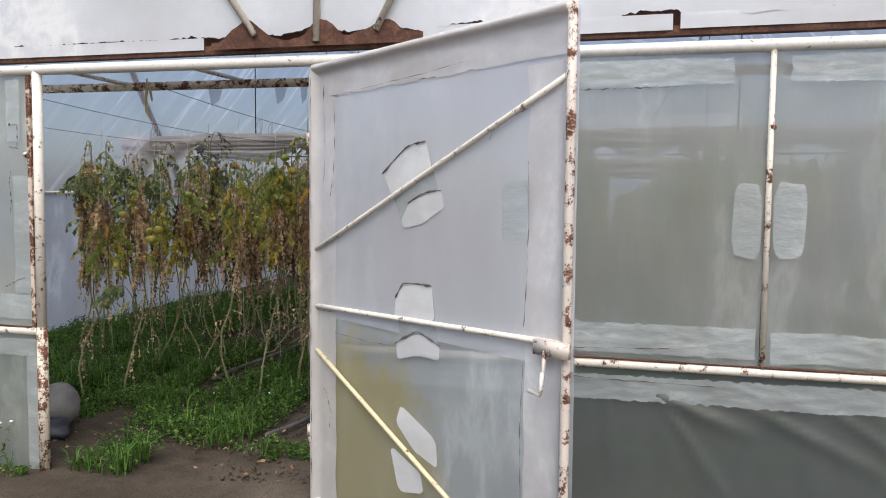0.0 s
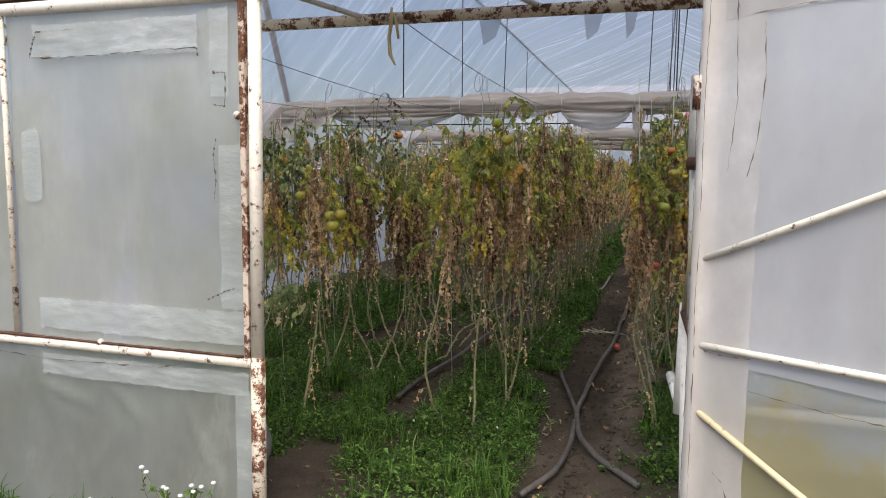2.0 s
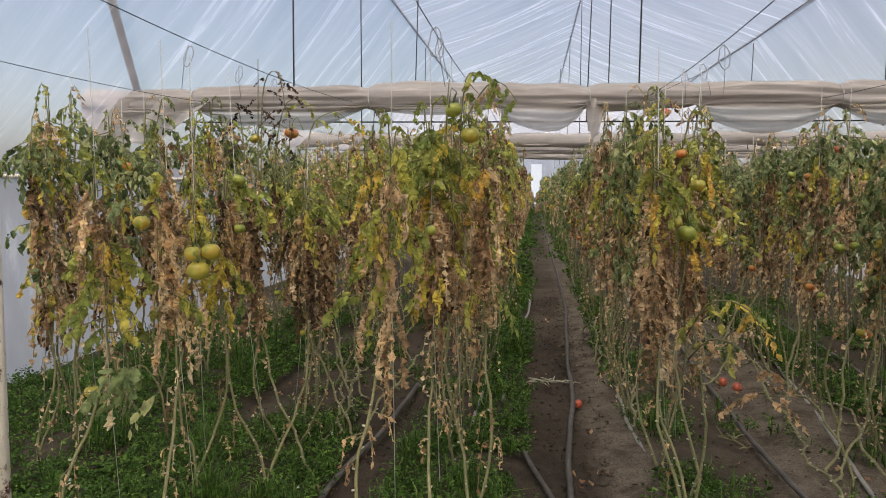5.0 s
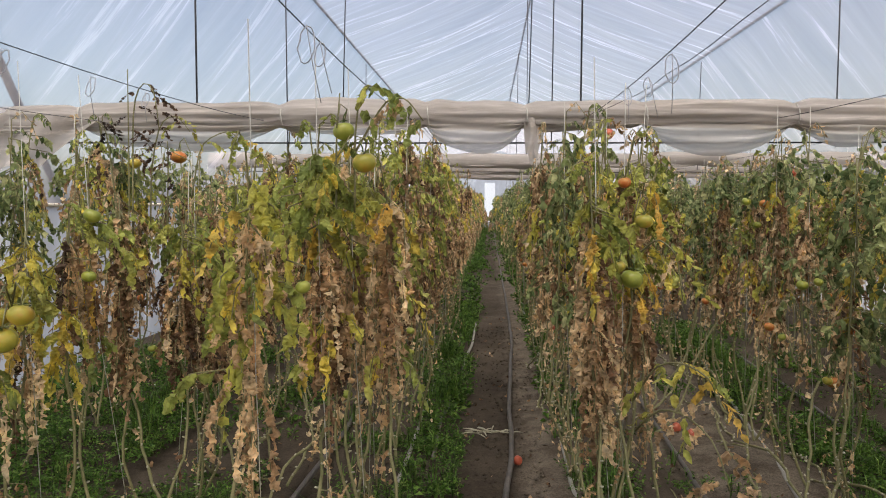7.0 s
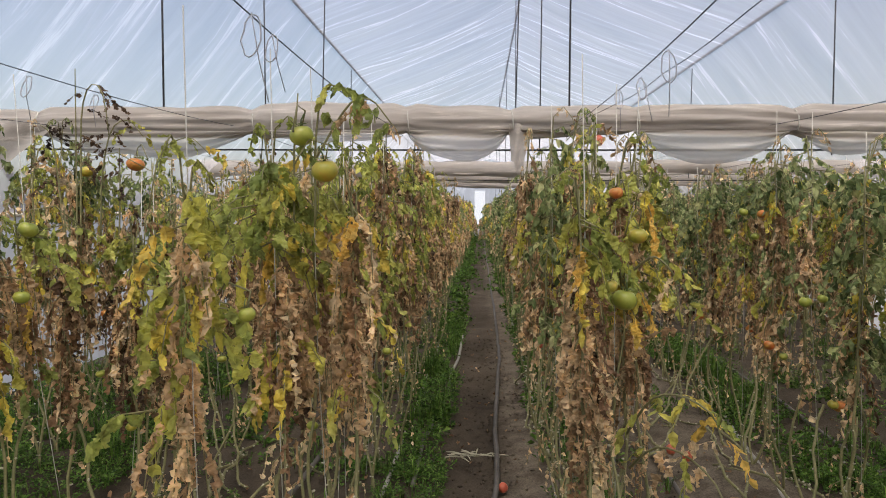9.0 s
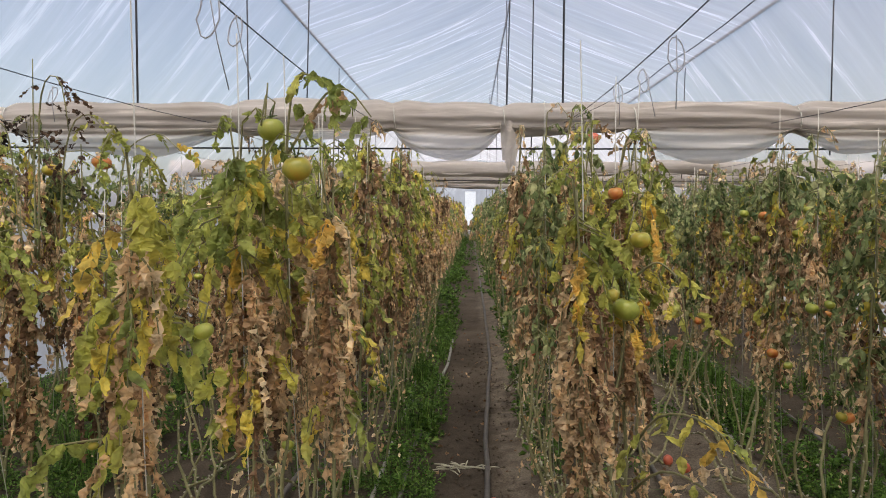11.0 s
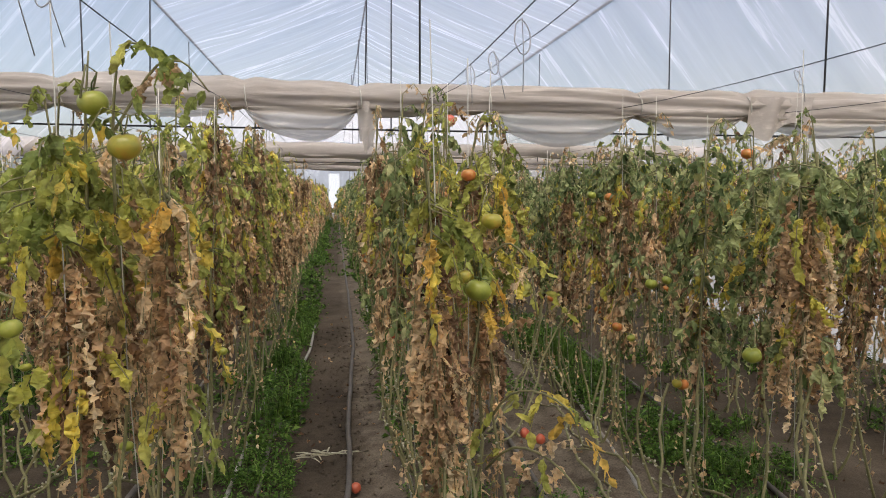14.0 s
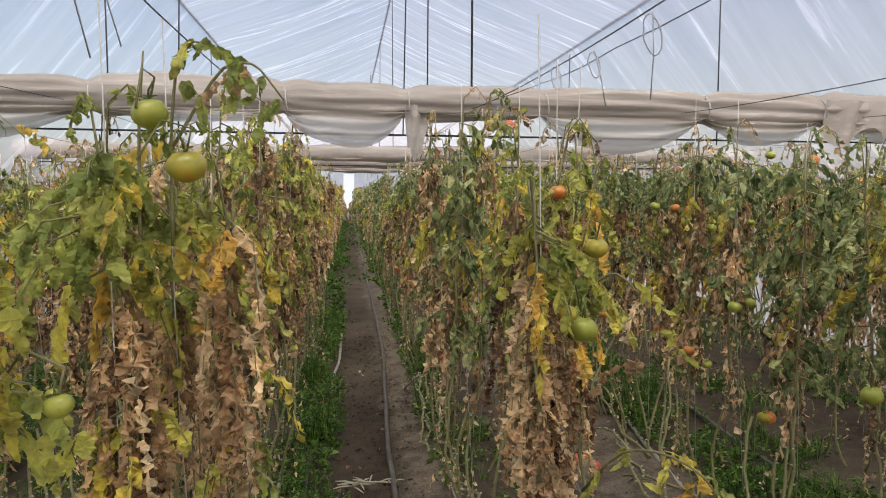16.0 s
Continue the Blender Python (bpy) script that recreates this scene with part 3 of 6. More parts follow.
    # film repair strips, welded on
    for x0, x1, z0, z1, sd in ((-3.90, -3.12, 1.95, 2.08, 1), (-3.93, -2.93, 0.84, 0.97, 2), (-3.07, -2.99, 1.78, 2.10, 3), (-3.04, -2.94, 0.98, 1.60, 4), (-3.93, -2.93, 0.64, 0.73, 5),
                               (-0.3, 0.52, 1.98, 2.09, 6), (-1.2, 0.64, 0.83, 0.96, 7), (0.70, 1.9, 0.82, 0.95, 8), (-1.2, 2.2, 0.62, 0.73, 9), (-2.99, -2.92, 0.02, 0.66, 10), (0.74, 1.9, 1.98, 2.09, 11)):
        m = Mesh()
        nx = max(6, int((x1 - x0) / 0.012))
        rows = []
        for i in range(12):
            s = i / 11
            row = []
            for j in range(nx + 1):
                x = x0 + (x1 - x0) * j / nx
                e = 0.010 * noise.noise((x * 5, sd, i * 3.0 if i in (0, 11) else 0)) + (0.012 * noise.noise((x * 34, sd, i * 2.0)) + 0.006 * noise.noise((x * 90, sd, i)) if i in (0, 11) else 0)
                row.append((x + 0.01 * noise.noise((s * 5, sd, j == 0)), WALL_Y - 0.005 + 0.004 * noise.noise((x * 13, s * 4, sd)) + 0.0022 * noise.noise((x * 9, s * 34, sd + 4)), z0 + (z1 - z0) * s + e))
            rows.append(row)
        put("repair_strip", m.grid(rows), STRIP_FILM, wall)
    edges = (
        ((-3.915, 1.953), (-3.72, 1.949), (-3.53, 1.952), (-3.35, 1.959), (-3.12, 1.962), (-3.116, 1.93)),
        ((-3.915, 1.953), (-3.895, 2.01), (-3.875, 2.055), (-3.69, 2.054)),
        ((-3.06, 1.39), (-3.05, 1.47), (-3.06, 1.566), (-3.046, 1.625)),
        ((-3.055, 1.867), (-3.0, 1.866), (-3.004, 1.742), (-3.058, 1.751)),
        ((-3.10, 1.01), (-3.06, 1.03), (-3.02, 1.05), (-2.98, 1.06)),
        ((-4.16, 0.723), (-3.87, 0.709), (-3.56, 0.717), (-3.34, 0.722), (-3.23, 0.746)),
        ((-1.1, 0.715), (-0.6, 0.722), (0.0, 0.712), (0.5, 0.705)),
        ((-0.9, 0.845), (-0.5, 0.838), (-0.1, 0.845), (0.3, 0.86)),
        ((-0.3, 1.975), (0.0, 1.97), (0.3, 1.975)),
    )
    for k, pts in enumerate(edges):
        p = np.array(pts)
        q = np.linspace(0, 1, 40)
        u = np.linspace(0, 1, len(p))
        run = [(np.interp(t, u, p[:, 0]) + 0.004 * noise.noise((t * 40, k, 0)), WALL_Y - 0.010, np.interp(t, u, p[:, 1]) + 0.007 * noise.noise((t * 30, k, 5))) for t in q]
        wide = [0.0005 + 0.008 * max(0, noise.noise((t * 17, k, 9)) + 0.05) for t in q]
        put("torn_edge", Mesh().tube(run, wide, 5), GRIME, wall, "dirty torn edge of a film strip")
    for cx, cz, w, h, sd in ((0.590, 1.415, 0.115, 0.31, 2), (0.755, 1.415, 0.125, 0.31, 5), (-3.935, 1.52, 0.10, 0.30, 7)):
        put("film_patch", torn_patch(Mesh(), cx, cz, w, h, sd, WALL_Y - 0.006), STRIP_FILM, wall)


front_wall()


def inner_beam():
    ob = empty("tie_beam", (0, 0, 0), "round steel tie beam with flaking cream paint", "beam", kind="structure")
    y = WALL_Y + 0.39
    put("beam", Mesh().tube(line((MID_X - EAVE_X, y, 2.125), (MID_X + EAVE_X, y, 2.095), 10), 0.024, 12), HEAVY_FLAKED, ob)
    for x in (-2.62, -1.90, -4.2, -0.6, 0.8):
        put("strut", Mesh().tube([(x - 0.20, WALL_Y + 0.02, 2.16), (x, y, 2.125)], 0.011, 8), FLAKED_PIPE, ob)
    m = Mesh()
    for x, w in ((-2.15, 0.10), (-1.75, 0.08), (-1.6, 0.05)):
        m.add([(x, y + 0.03, 2.12), (x + w, y + 0.03, 2.12), (x + w * 0.7, y + 0.035, 2.03 + 0.02 * w), (x + w * 0.2, y + 0.035, 2.0)], [(0, 1, 2, 3)])
    put("film_tatters", m, ROOF_FILM, ob, "tatters of film hanging from the beam")


inner_beam()


def rag():
    m = Mesh()
    y = WALL_Y + 0.365
    pts = [(-2.49, y, 2.15), (-2.485, y - 0.01, 2.10), (-2.50, y, 2.04), (-2.495, y, 1.97), (-2.475, y, 1.93)]
    pts2 = [(-2.48, y, 2.13), (-2.465, y - 0.008, 2.08), (-2.46, y, 2.03)]
    for p, w in ((pts, 0.010), (pts2, 0.008)):
        m.tube(p, [w * 0.5, w * 0.8, w * 0.7, w * 0.8, w * 0.4][:len(p)], 6)
    ob = put("rag_tie", m, RIBBON)
    tagged(ob, "yellowed rag strip knotted round the tie beam", "rag")


rag()


# ================= door =================
HINGE = (-1.345, 3.125)
SWING = math.atan2(2.274 - 3.143, -0.085 + 1.345)


def door():
    leaf = empty("door_1", (HINGE[0], HINGE[1], 0.0), "open pipe-framed door covered in patched milky polythene", "door", kind="structure")
    leaf.rotation_euler = (0, 0, SWING)
    W, LO, HI = 1.53, 0.02, 2.095

    def bar(name, a, b, r=0.017, mat=WHITE_PIPE, label=""):
        return put(name, Mesh().tube(line((a[0], 0, a[1]), (b[0], 0, b[1]), 6), r, 10), mat, leaf, label)
    bar("hinge_stile", (0.02, LO), (0.02, HI), 0.018, SPOT_PIPE)
    bar("lock_stile", (W - 0.02, LO), (W - 0.02, HI + 0.012), 0.016, RUST_PIPE, "rusty lock stile")
    bar("top_bar", (0.02, HI), (W - 0.02, HI), 0.017)
    bar("bottom_bar", (0.02, LO + 0.02), (W - 0.02, LO + 0.02), 0.017)
    bar("mid_bar", (0.02, 0.985), (W - 0.02, 1.025), 0.011, SPOT_PIPE)
    bar("upper_brace", (0.02, 1.245), (W - 0.02, 1.89), 0.0105, SPOT_PIPE)
    bar("lower_brace", (0.02, 0.785), (W - 0.02, 0.08), 0.0105, CREAM_PIPE, "yellowed lower brace")
    # the tone step between the sheets stands for the reflected horizon
    for z0, z1, away, mat, words in ((0.94, HI, 0.012, DOOR_FILM, "dusty translucent film, coloured pale for the sky's reflection"), (LO, 0.985, 0.019, GROUND_TINT_DOOR_FILM, "clearer film coloured darker for the ground's reflection, with yellow algae stain")):
        m = Mesh()
        rows = []
        for i in range(26):
            z = z0 + (z1 - z0) * i / 25
            rows.append([(x, away + 0.003 * noise.noise((x * 2.5, z * 2, 3)) + 0.001 * noise.noise((x * 9, z * 6, 5)), z) for x in np.linspace(0.0, W, 32)])
        put("film", m.grid(rows), mat, leaf, words)
    # the film wraps round the frame: hems on four sides
    for x0, x1, z0, z1, sd in ((0.0, 0.19, LO, HI, 1), (W - 0.20, W - 0.03, LO, HI - 0.16, 2), (0.03, W - 0.03, HI - 0.14, HI + 0.015, 3)):
        rows = []
        for i in range(60):
            s = i / 59
            z = z0 + (z1 - z0) * s
            e = 0.012 * noise.noise((z * 7, sd, 0))
            if sd == 3:
                rows.append([(x, 0.007 - 0.029 * math.exp(-((z - HI) / 0.024) ** 2) + 0.0025 * noise.noise((x * 14, z * 20, 2)), z + (0.010 * noise.noise((x * 8, 1, 2)) + 0.008 * noise.noise((x * 30, 1, 7)) if i == 0 else 0)) for x in np.linspace(x0, x1, 90)])
            else:
                rows.append([(x + (e if (x == x1 and sd == 1) or (x == x0 and sd == 2) else 0), 0.008 - 0.031 * math.exp(-((x - (0.02 if sd == 1 else W - 0.02)) / 0.026) ** 2) + 0.0025 * noise.noise((x * 20, z * 12, sd)), z) for x in np.linspace(x0, x1, 12)])
        put("film_hem", Mesh().grid(rows), HEM_FILM, leaf)
    outlines = (
        ((0.54, 1.60), (0.70, 1.69), (0.81, 1.72), (0.85, 1.60), (0.60, 1.50)),
        ((0.66, 1.40), (0.71, 1.48), (0.90, 1.53), (0.92, 1.46), (0.78, 1.39), (0.68, 1.375)),
        ((0.63, 1.09), (0.68, 1.14), (0.85, 1.16), (0.87, 1.01), (0.615, 0.985)),
        ((0.63, 0.90), (0.77, 0.955), (0.90, 0.93), (0.895, 0.865), (0.76, 0.865), (0.64, 0.83)),
        ((0.66, 0.645), (0.88, 0.55), (0.89, 0.435), (0.75, 0.47), (0.63, 0.56)),
        ((0.59, 0.455), (0.79, 0.39), (0.81, 0.31), (0.65, 0.27)),
        ((1.21, 1.55), (1.35, 1.56), (1.355, 1.345), (1.215, 1.335)),
        ((0.55, 1.60), (0.70, 1.685), (0.81, 1.715), (0.91, 1.46), (0.78, 1.395), (0.67, 1.38)),
        ((0.635, 1.09), (0.68, 1.135), (0.85, 1.155), (0.895, 0.87), (0.76, 0.87), (0.645, 0.835)),
    )
    for k, corners in enumerate(outlines):
        put("film_patch", cut_patch(corners, 0.008 if k < 6 else 0.011, k), PATCH_FILM if k < 6 else STRIP_FILM, leaf)
        if k < 4:
            c = np.array(corners[:3] if k % 2 == 0 else corners[1:3] if k == 1 else corners[:3])
            t = np.linspace(0, 1, 24)
            u = np.linspace(0, 1, len(c))
            top = [(np.interp(q, u, c[:, 0]), 0.004, np.interp(q, u, c[:, 1]) - 0.004 + 0.014 * math.sin(math.pi * q) + 0.003 * noise.noise((q * 20, k, 0))) for q in t]
            put("patch_edge", Mesh().tube(top, [0.001 + 0.005 * max(0.1, noise.noise((q * 7, k, 3)) + 0.35) for q in t], 5), GRIME, leaf, "dirty upper edge of a patch")
    # dirt gathered along the hems and at the joints of the bars
    marks = (
        ((0.105, 2.05), (0.11, 1.90), (0.12, 1.72), (0.10, 1.52)), ((0.19, 1.93), (0.20, 1.78), (0.185, 1.60), (0.16, 1.50)), ((0.20, 1.955), (0.50, 1.965), (0.80, 1.975), (1.02, 1.99)),
        ((0.06, 1.262), (0.12, 1.286), (0.19, 1.318)), ((0.05, 0.970), (0.12, 0.968), (0.20, 0.975)), ((0.05, 0.76), (0.10, 0.735), (0.17, 0.70)), ((0.10, 0.60), (0.13, 0.58), (0.16, 0.50), (0.15, 0.42)),
        ((1.16, 1.70), (1.19, 1.75), (1.27, 1.775), (1.36, 1.80)), ((1.34, 1.62), (1.345, 1.40), (1.34, 1.20), (1.33, 1.06)), ((1.33, 0.93), (1.32, 0.70), (1.325, 0.45)), ((0.20, 0.88), (0.45, 0.875), (0.65, 0.885)),
        ((0.038, 2.05), (0.032, 1.70), (0.036, 1.40)), ((0.036, 1.30), (0.030, 1.10), (0.036, 0.95)), ((0.034, 0.90), (0.036, 0.45), (0.033, 0.1)), ((0.012, 1.95), (0.008, 1.60), (0.012, 1.20)), ((0.010, 1.15), (0.013, 0.80), (0.009, 0.4)),
    )
    for k, pts in enumerate(marks):
        c = np.array(pts)
        u = np.linspace(0, 1, len(c))
        q = np.linspace(0, 1, 36)
        run = [(np.interp(t, u, c[:, 0]) + 0.004 * noise.noise((t * 25, k, 0)), -0.028 if c[0, 0] < 0.05 else -0.002, np.interp(t, u, c[:, 1]) + 0.004 * noise.noise((t * 25, k, 5))) for t in q]
        wide = [0.0003 + 0.0026 * max(0.0, noise.noise((t * 9, k, 9)) + 0.12) for t in q]
        put("dirty_edge", Mesh().tube(run, wide, 5), GRIME, leaf, "brown dirt along a film edge")
    latch = put("latch", Mesh().box((W - 0.13, -0.035, 0.985), (W + 0.01, -0.015, 1.035)).tube([(W - 0.085, -0.03, 1.0), (W - 0.085, -0.035, 0.93), (W - 0.085, -0.035, 0.91)], 0.007, 6), RUST_PIPE, leaf, "rusty sliding latch")
    put("hook", Mesh().tube([(W - 0.14, -0.04, 0.86), (W - 0.09, -0.045, 0.855), (W - 0.085, -0.045, 0.875), (W - 0.085, -0.04, 0.93)], 0.007, 6), WHITE_PIPE, latch)
    for z in (0.35, 1.75):
        put("hinge", Mesh().tube([(0.0, 0.0, z - 0.05), (0.0, 0.0, z + 0.05)], 0.024, 10), RUST_PIPE, leaf)


door()


def pipe_stand():
    ob = empty("pipe_stand", (-1.34, 3.6, 0), "white painted pipe brace frame standing beside the doorway", "pipe frame")
    def bar(name, a, b, r, mat, label=""):
        return put(name, Mesh().tube([a, b], r, 12), mat, ob, label)
    bar("upright", (0.02, -0.07, 0.95), (0.0, -0.10, 1.75), 0.019, WHITE_PIPE)
    bar("sleeve", (0.0, -0.10, 1.55), (0.0, -0.11, 1.85), 0.022, WHITE_PIPE)
    bar("clamp", (-0.02, -0.13, 1.545), (0.05, -0.16, 1.545), 0.022, RUST)
    bar("brace", (0.0, 0.03, 0.99), (0.02, -0.25, 1.42), 0.016, CREAM_PIPE, "cream brace pipe")
    bar("tie_bar", (0.0, 0.03, 0.985), (0.03, -0.38, 0.93), 0.019, RUST, "rusty tie bar")
    bar("leg", (0.0, 0.05, 1.02), (-0.01, 0.0, 0.60), 0.021, WHITE_PIPE)
    bar("leg", (0.0, 0.04, 0.97), (0.03, -0.14, -0.05), 0.018, WHITE_PIPE)
    bar("stub", (-0.01, 0.0, 0.64), (-0.04, 0.21, 0.69), 0.019, WHITE_PIPE)


pipe_stand()


# ================= wires, hangers, screens =================
ROWS_X = (-4.60, -3.48, -2.48, -1.38, -0.18, 0.95, 2.05, 2.85)
BEAM_Y = WALL_Y + 0.39


def wires():
    for k, x in enumerate(ROWS_X):
        ob = put("trellis_wire", Mesh().tube(line((x, BEAM_Y, 2.125), (x + 0.03, SCREEN_Y, 2.13), 12, 0.055) + line((x + 0.03, SCREEN_Y + 0.05, 2.13), (x, BACK_Y, 2.1), 20, 0.02), 0.0020, 5), WIRE)
        tagged(ob, "thin dark trellis wire stretched above a plant row", "wire", "trellis wires")
    ob = put("slack_cable", Mesh().tube(line((-1.22, BEAM_Y, 2.14), (-1.28, SCREEN_Y, 2.16), 16, 0.06, 0.012, 2.0), 0.0016, 5), WIRE)
    tagged(ob, "slack thin grey cable beside the trellis wire", "cable")
    for k, y in enumerate((SCREEN_Y + 0.10, 12.1)):
        ob = put("cross_wire", Mesh().tube(line((MID_X - EAVE_X, y, 2.0), (MID_X + EAVE_X, y, 2.0), 8, 0.01), 0.006, 6), WIRE)
        tagged(ob, "dark cross wire under a rolled screen", "wire", "cross wires")
    k = 0
    for y in (SCREEN_Y, 9.7, 14.1, 18.5, 22.8, 27.2):
        for x, top in ((MID_X - PURLIN_X - 0.03, PURLIN_Z), (MID_X - 0.05, RIDGE_Z), (MID_X + PURLIN_X, PURLIN_Z)):
            k += 1
            lean = 0.05 * math.sin(3.1 * k)
            ob = put("hanger_rod", Mesh().tube([(x + lean, y, top), (x, y, 2.12)], 0.0065, 6), WIRE)
            tagged(ob, "dark thin hanger rod from the roof to the screen wire", "rod", "hanger rods")
    for x, y, top in ((-3.24, 9.0, 4.0), (-1.62, 8.9, 4.7)):
        ob = put("hanger_rod", Mesh().tube([(x + 0.05, y, top), (x, y, 2.1)], 0.0055, 6), WIRE)
        tagged(ob, "dark thin hanger rod from the roof to the screen wire", "rod", "hanger rods")


wires()


def string_loops():
    rnd = random.Random(5)
    spots = [(-1.36, 5.17, 0.10, 2.07), (-1.34, 5.6, 0.08, 2.07), (-1.36, 5.9, 0.08, 2.08), (-2.45, 4.75, 0.11, 2.07), (-2.46, 4.95, 0.08, 2.07), (-3.5, 5.0, 0.09, 2.07), (-3.5, 5.5, 0.08, 2.07), (-3.48, 5.9, 0.07, 2.07), (-0.14, 5.75, 0.06, 2.07)]
    for x, y, d, z in spots:
        m = Mesh()
        pts = [(x + 0.18 * d * math.sin(2 * math.pi * i / 14) * (1 + 0.3 * rnd.random()), y + 0.02 * math.cos(2 * math.pi * i / 14), z - d / 2 + d / 2 * math.cos(2 * math.pi * i / 14)) for i in range(15)]
        m.tube(pts, 0.0018, 5)
        a = rnd.uniform(-0.06, 0.06)
        m.tube([(x, y, z), (x + a * 0.5, y, z - d), (x + a, y + 0.02, z - d * 1.9)], 0.0014, 5)
        ob = put("string_loop", m, OLD_STRING)
        tagged(ob, "loose string loop tied to a trellis wire", "string", "string loops")


string_loops()


def rolled_screen(y, near=True):
    root = empty("rolled_screen", (0, y, 0), "rolled beige fleece screen tied up across the house", "fleece screen", "rolled screens")
    left, right = MID_X - EAVE_X + 0.25, MID_X + EAVE_X - 0.25
    ties = [-4.75, -3.35, -2.37, -1.72, -0.95, 0.0, 0.73, 1.9]
    seed = y * 1.37
    n = 240 if near else 60
    k = 40 if near else 10
    rows = []
    for i in range(n):
        x = left + (right - left) * i / (n - 1)
        pinch = 1 - 0.24 * sum(math.exp(-((x - t) / 0.05) ** 2) for t in ties)
        r = (0.088 + 0.018 * noise.noise((x * 1.3, seed, 0)) + 0.012 * noise.noise((x * 4.5, seed, 8))) * pinch
        zc = (2.165 if near else 2.14) + 0.02 * noise.noise((x * 0.9, seed, 5)) + 0.010 * (x + 1.3) / 4
        row = []
        for j in range(k + 1):
            a = 2 * math.pi * j / k
            gather = sum(math.exp(-((x - t) / 0.22) ** 2) for t in ties)
            rr = r * (1 + 0.07 * math.sin(9 * a + 5 * noise.noise((x * 2.0, seed, 1))) * (0.5 + gather) + 0.34 * noise.noise((math.cos(a) * 3, math.sin(a) * 3 + x * 0.5, x * 0.7 + seed)) + 0.22 * noise.noise((math.cos(a) * 7, math.sin(a) * 7 + x * 0.4, x * 1.6)))
            row.append((x, 0.85 * rr * math.cos(a), zc + 1.05 * rr * math.sin(a)))
        rows.append(row)
    put("roll", Mesh().grid(rows), CLOTH, root)
    drops = [0.10, 0.16, 0.07, 0.20, 0.02, 0.20, 0.15, 0.12, 0.08]
    edges = [left] + ties + [right]
    for s in range(len(edges) - 1):
        a, b, d = edges[s], edges[s + 1], drops[s]
        if not near:
            d *= 0.2
        rows = []
        for i in range(17):
            w = i / 16
            row = []
            for j in range(25 if near else 9):
                q = j / (24 if near else 8)
                x = a + (b - a) * q
                bag = d * (4 * q * (1 - q)) ** 0.8
                z = (2.10 if near else 2.08) - bag * w * (1 + 0.25 * noise.noise((x * 3, seed, 2)))
                yy = -0.05 + 0.05 * math.sin(math.pi * w) * 4 * q * (1 - q) * -1 + 0.02 * noise.noise((x * 5, w * 3 + q, seed)) + 0.05 * w + (0.014 * math.sin(17 * w + 2.5 * math.sin(math.pi * q) + s) if near else 0)
                row.append((x, yy, z))
            rows.append(row)
        put("sagging_fold", Mesh().grid(rows), THIN_CLOTH, root)
    if near:
        rows = []
        for i in range(14):
            w = i / 13
            row = []
            for j in range(9):
                q = j / 8
                x = -1.72 + (0.10 + 0.02 * math.sin(5 * w)) * (q - 0.05) + 0.015 * w
                row.append((x, -0.06 + 0.02 * math.sin(9 * q + 3 * w), 2.14 - (0.30 - 0.06 * abs(q - 0.55) * 2 - 0.02 * math.sin(11 * q)) * w))
            rows.append(row)
        put("tail", Mesh().grid(rows), CLOTH, root, "loose hanging tail of fleece")
        rows = []
        for i in range(14):
            w = i / 13
            rows.append([(left + 1.1 * q * (1 - 0.35 * w), -0.07 + 0.03 * math.sin(16 * q + w), 2.16 - (0.52 - 0.25 * q + 0.04 * math.sin(9 * q)) * w) for q in np.linspace(0, 1, 24)])
        put("tail", Mesh().grid(rows), CLOTH, root, "fallen corner of fleece")
        rows = []
        for i in range(10):
            w = i / 9
            rows.append([(0.73 + 0.42 * q, -0.09 + 0.03 * math.sin(12 * q + 2 * w), 2.22 - (0.22 + 0.06 * math.sin(7 * q)) * w) for q in np.linspace(0, 1, 18)])
        put("tail", Mesh().grid(rows), CLOTH, root, "loose gathered end of fleece")
        for x in ties:
            put("tie", Mesh().tube([(x + 0.004 * i, 0.075 * math.cos(0.7 * i), 2.155 + 0.075 * math.sin(0.7 * i)) for i in range(10)], 0.004, 5), STRING, root)


for sy in (SCREEN_Y, 12.0, 14.3, 16.5):
    rolled_screen(sy, sy < 8)


# ================= leaves =================
LEAF_S = np.array([0.0, 0.34, 0.34, 0.34, 0.72, 0.72, 0.72, 1.0])
LEAF_E = np.array([0.0, -1.0, 0.0, 1.0, -0.72, 0.0, 0.72, 0.0])
LEAF_F = np.array([(0, 2, 1, 1), (0, 3, 2, 2), (1, 2, 5, 4), (2, 3, 6, 5), (4, 5, 7, 7), (5, 6, 7, 7)])


FINE_S = np.array([0.0] + [q for q in (0.16, 0.32, 0.44, 0.62, 0.72, 0.88) for _ in range(3)] + [1.0])
FINE_E = np.array([0.0] + [e * w for w in (0.72, 1.0, 0.82, 0.86, 0.58, 0.36) for e in (-1.0, 0.0, 1.0)] + [0.0])
FINE_F = [(0, 2, 1), (0, 3, 2)] + [q for i in range(5) for b in (1 + 3 * i,) for q in ((b, b + 1, b + 4, b + 3), (b + 1, b + 2, b + 5, b + 4))] + [(16, 17, 19), (17, 18, 19)]


def unit(v):
    return v / (np.linalg.norm(v, axis=-1, keepdims=True) + 1e-9)


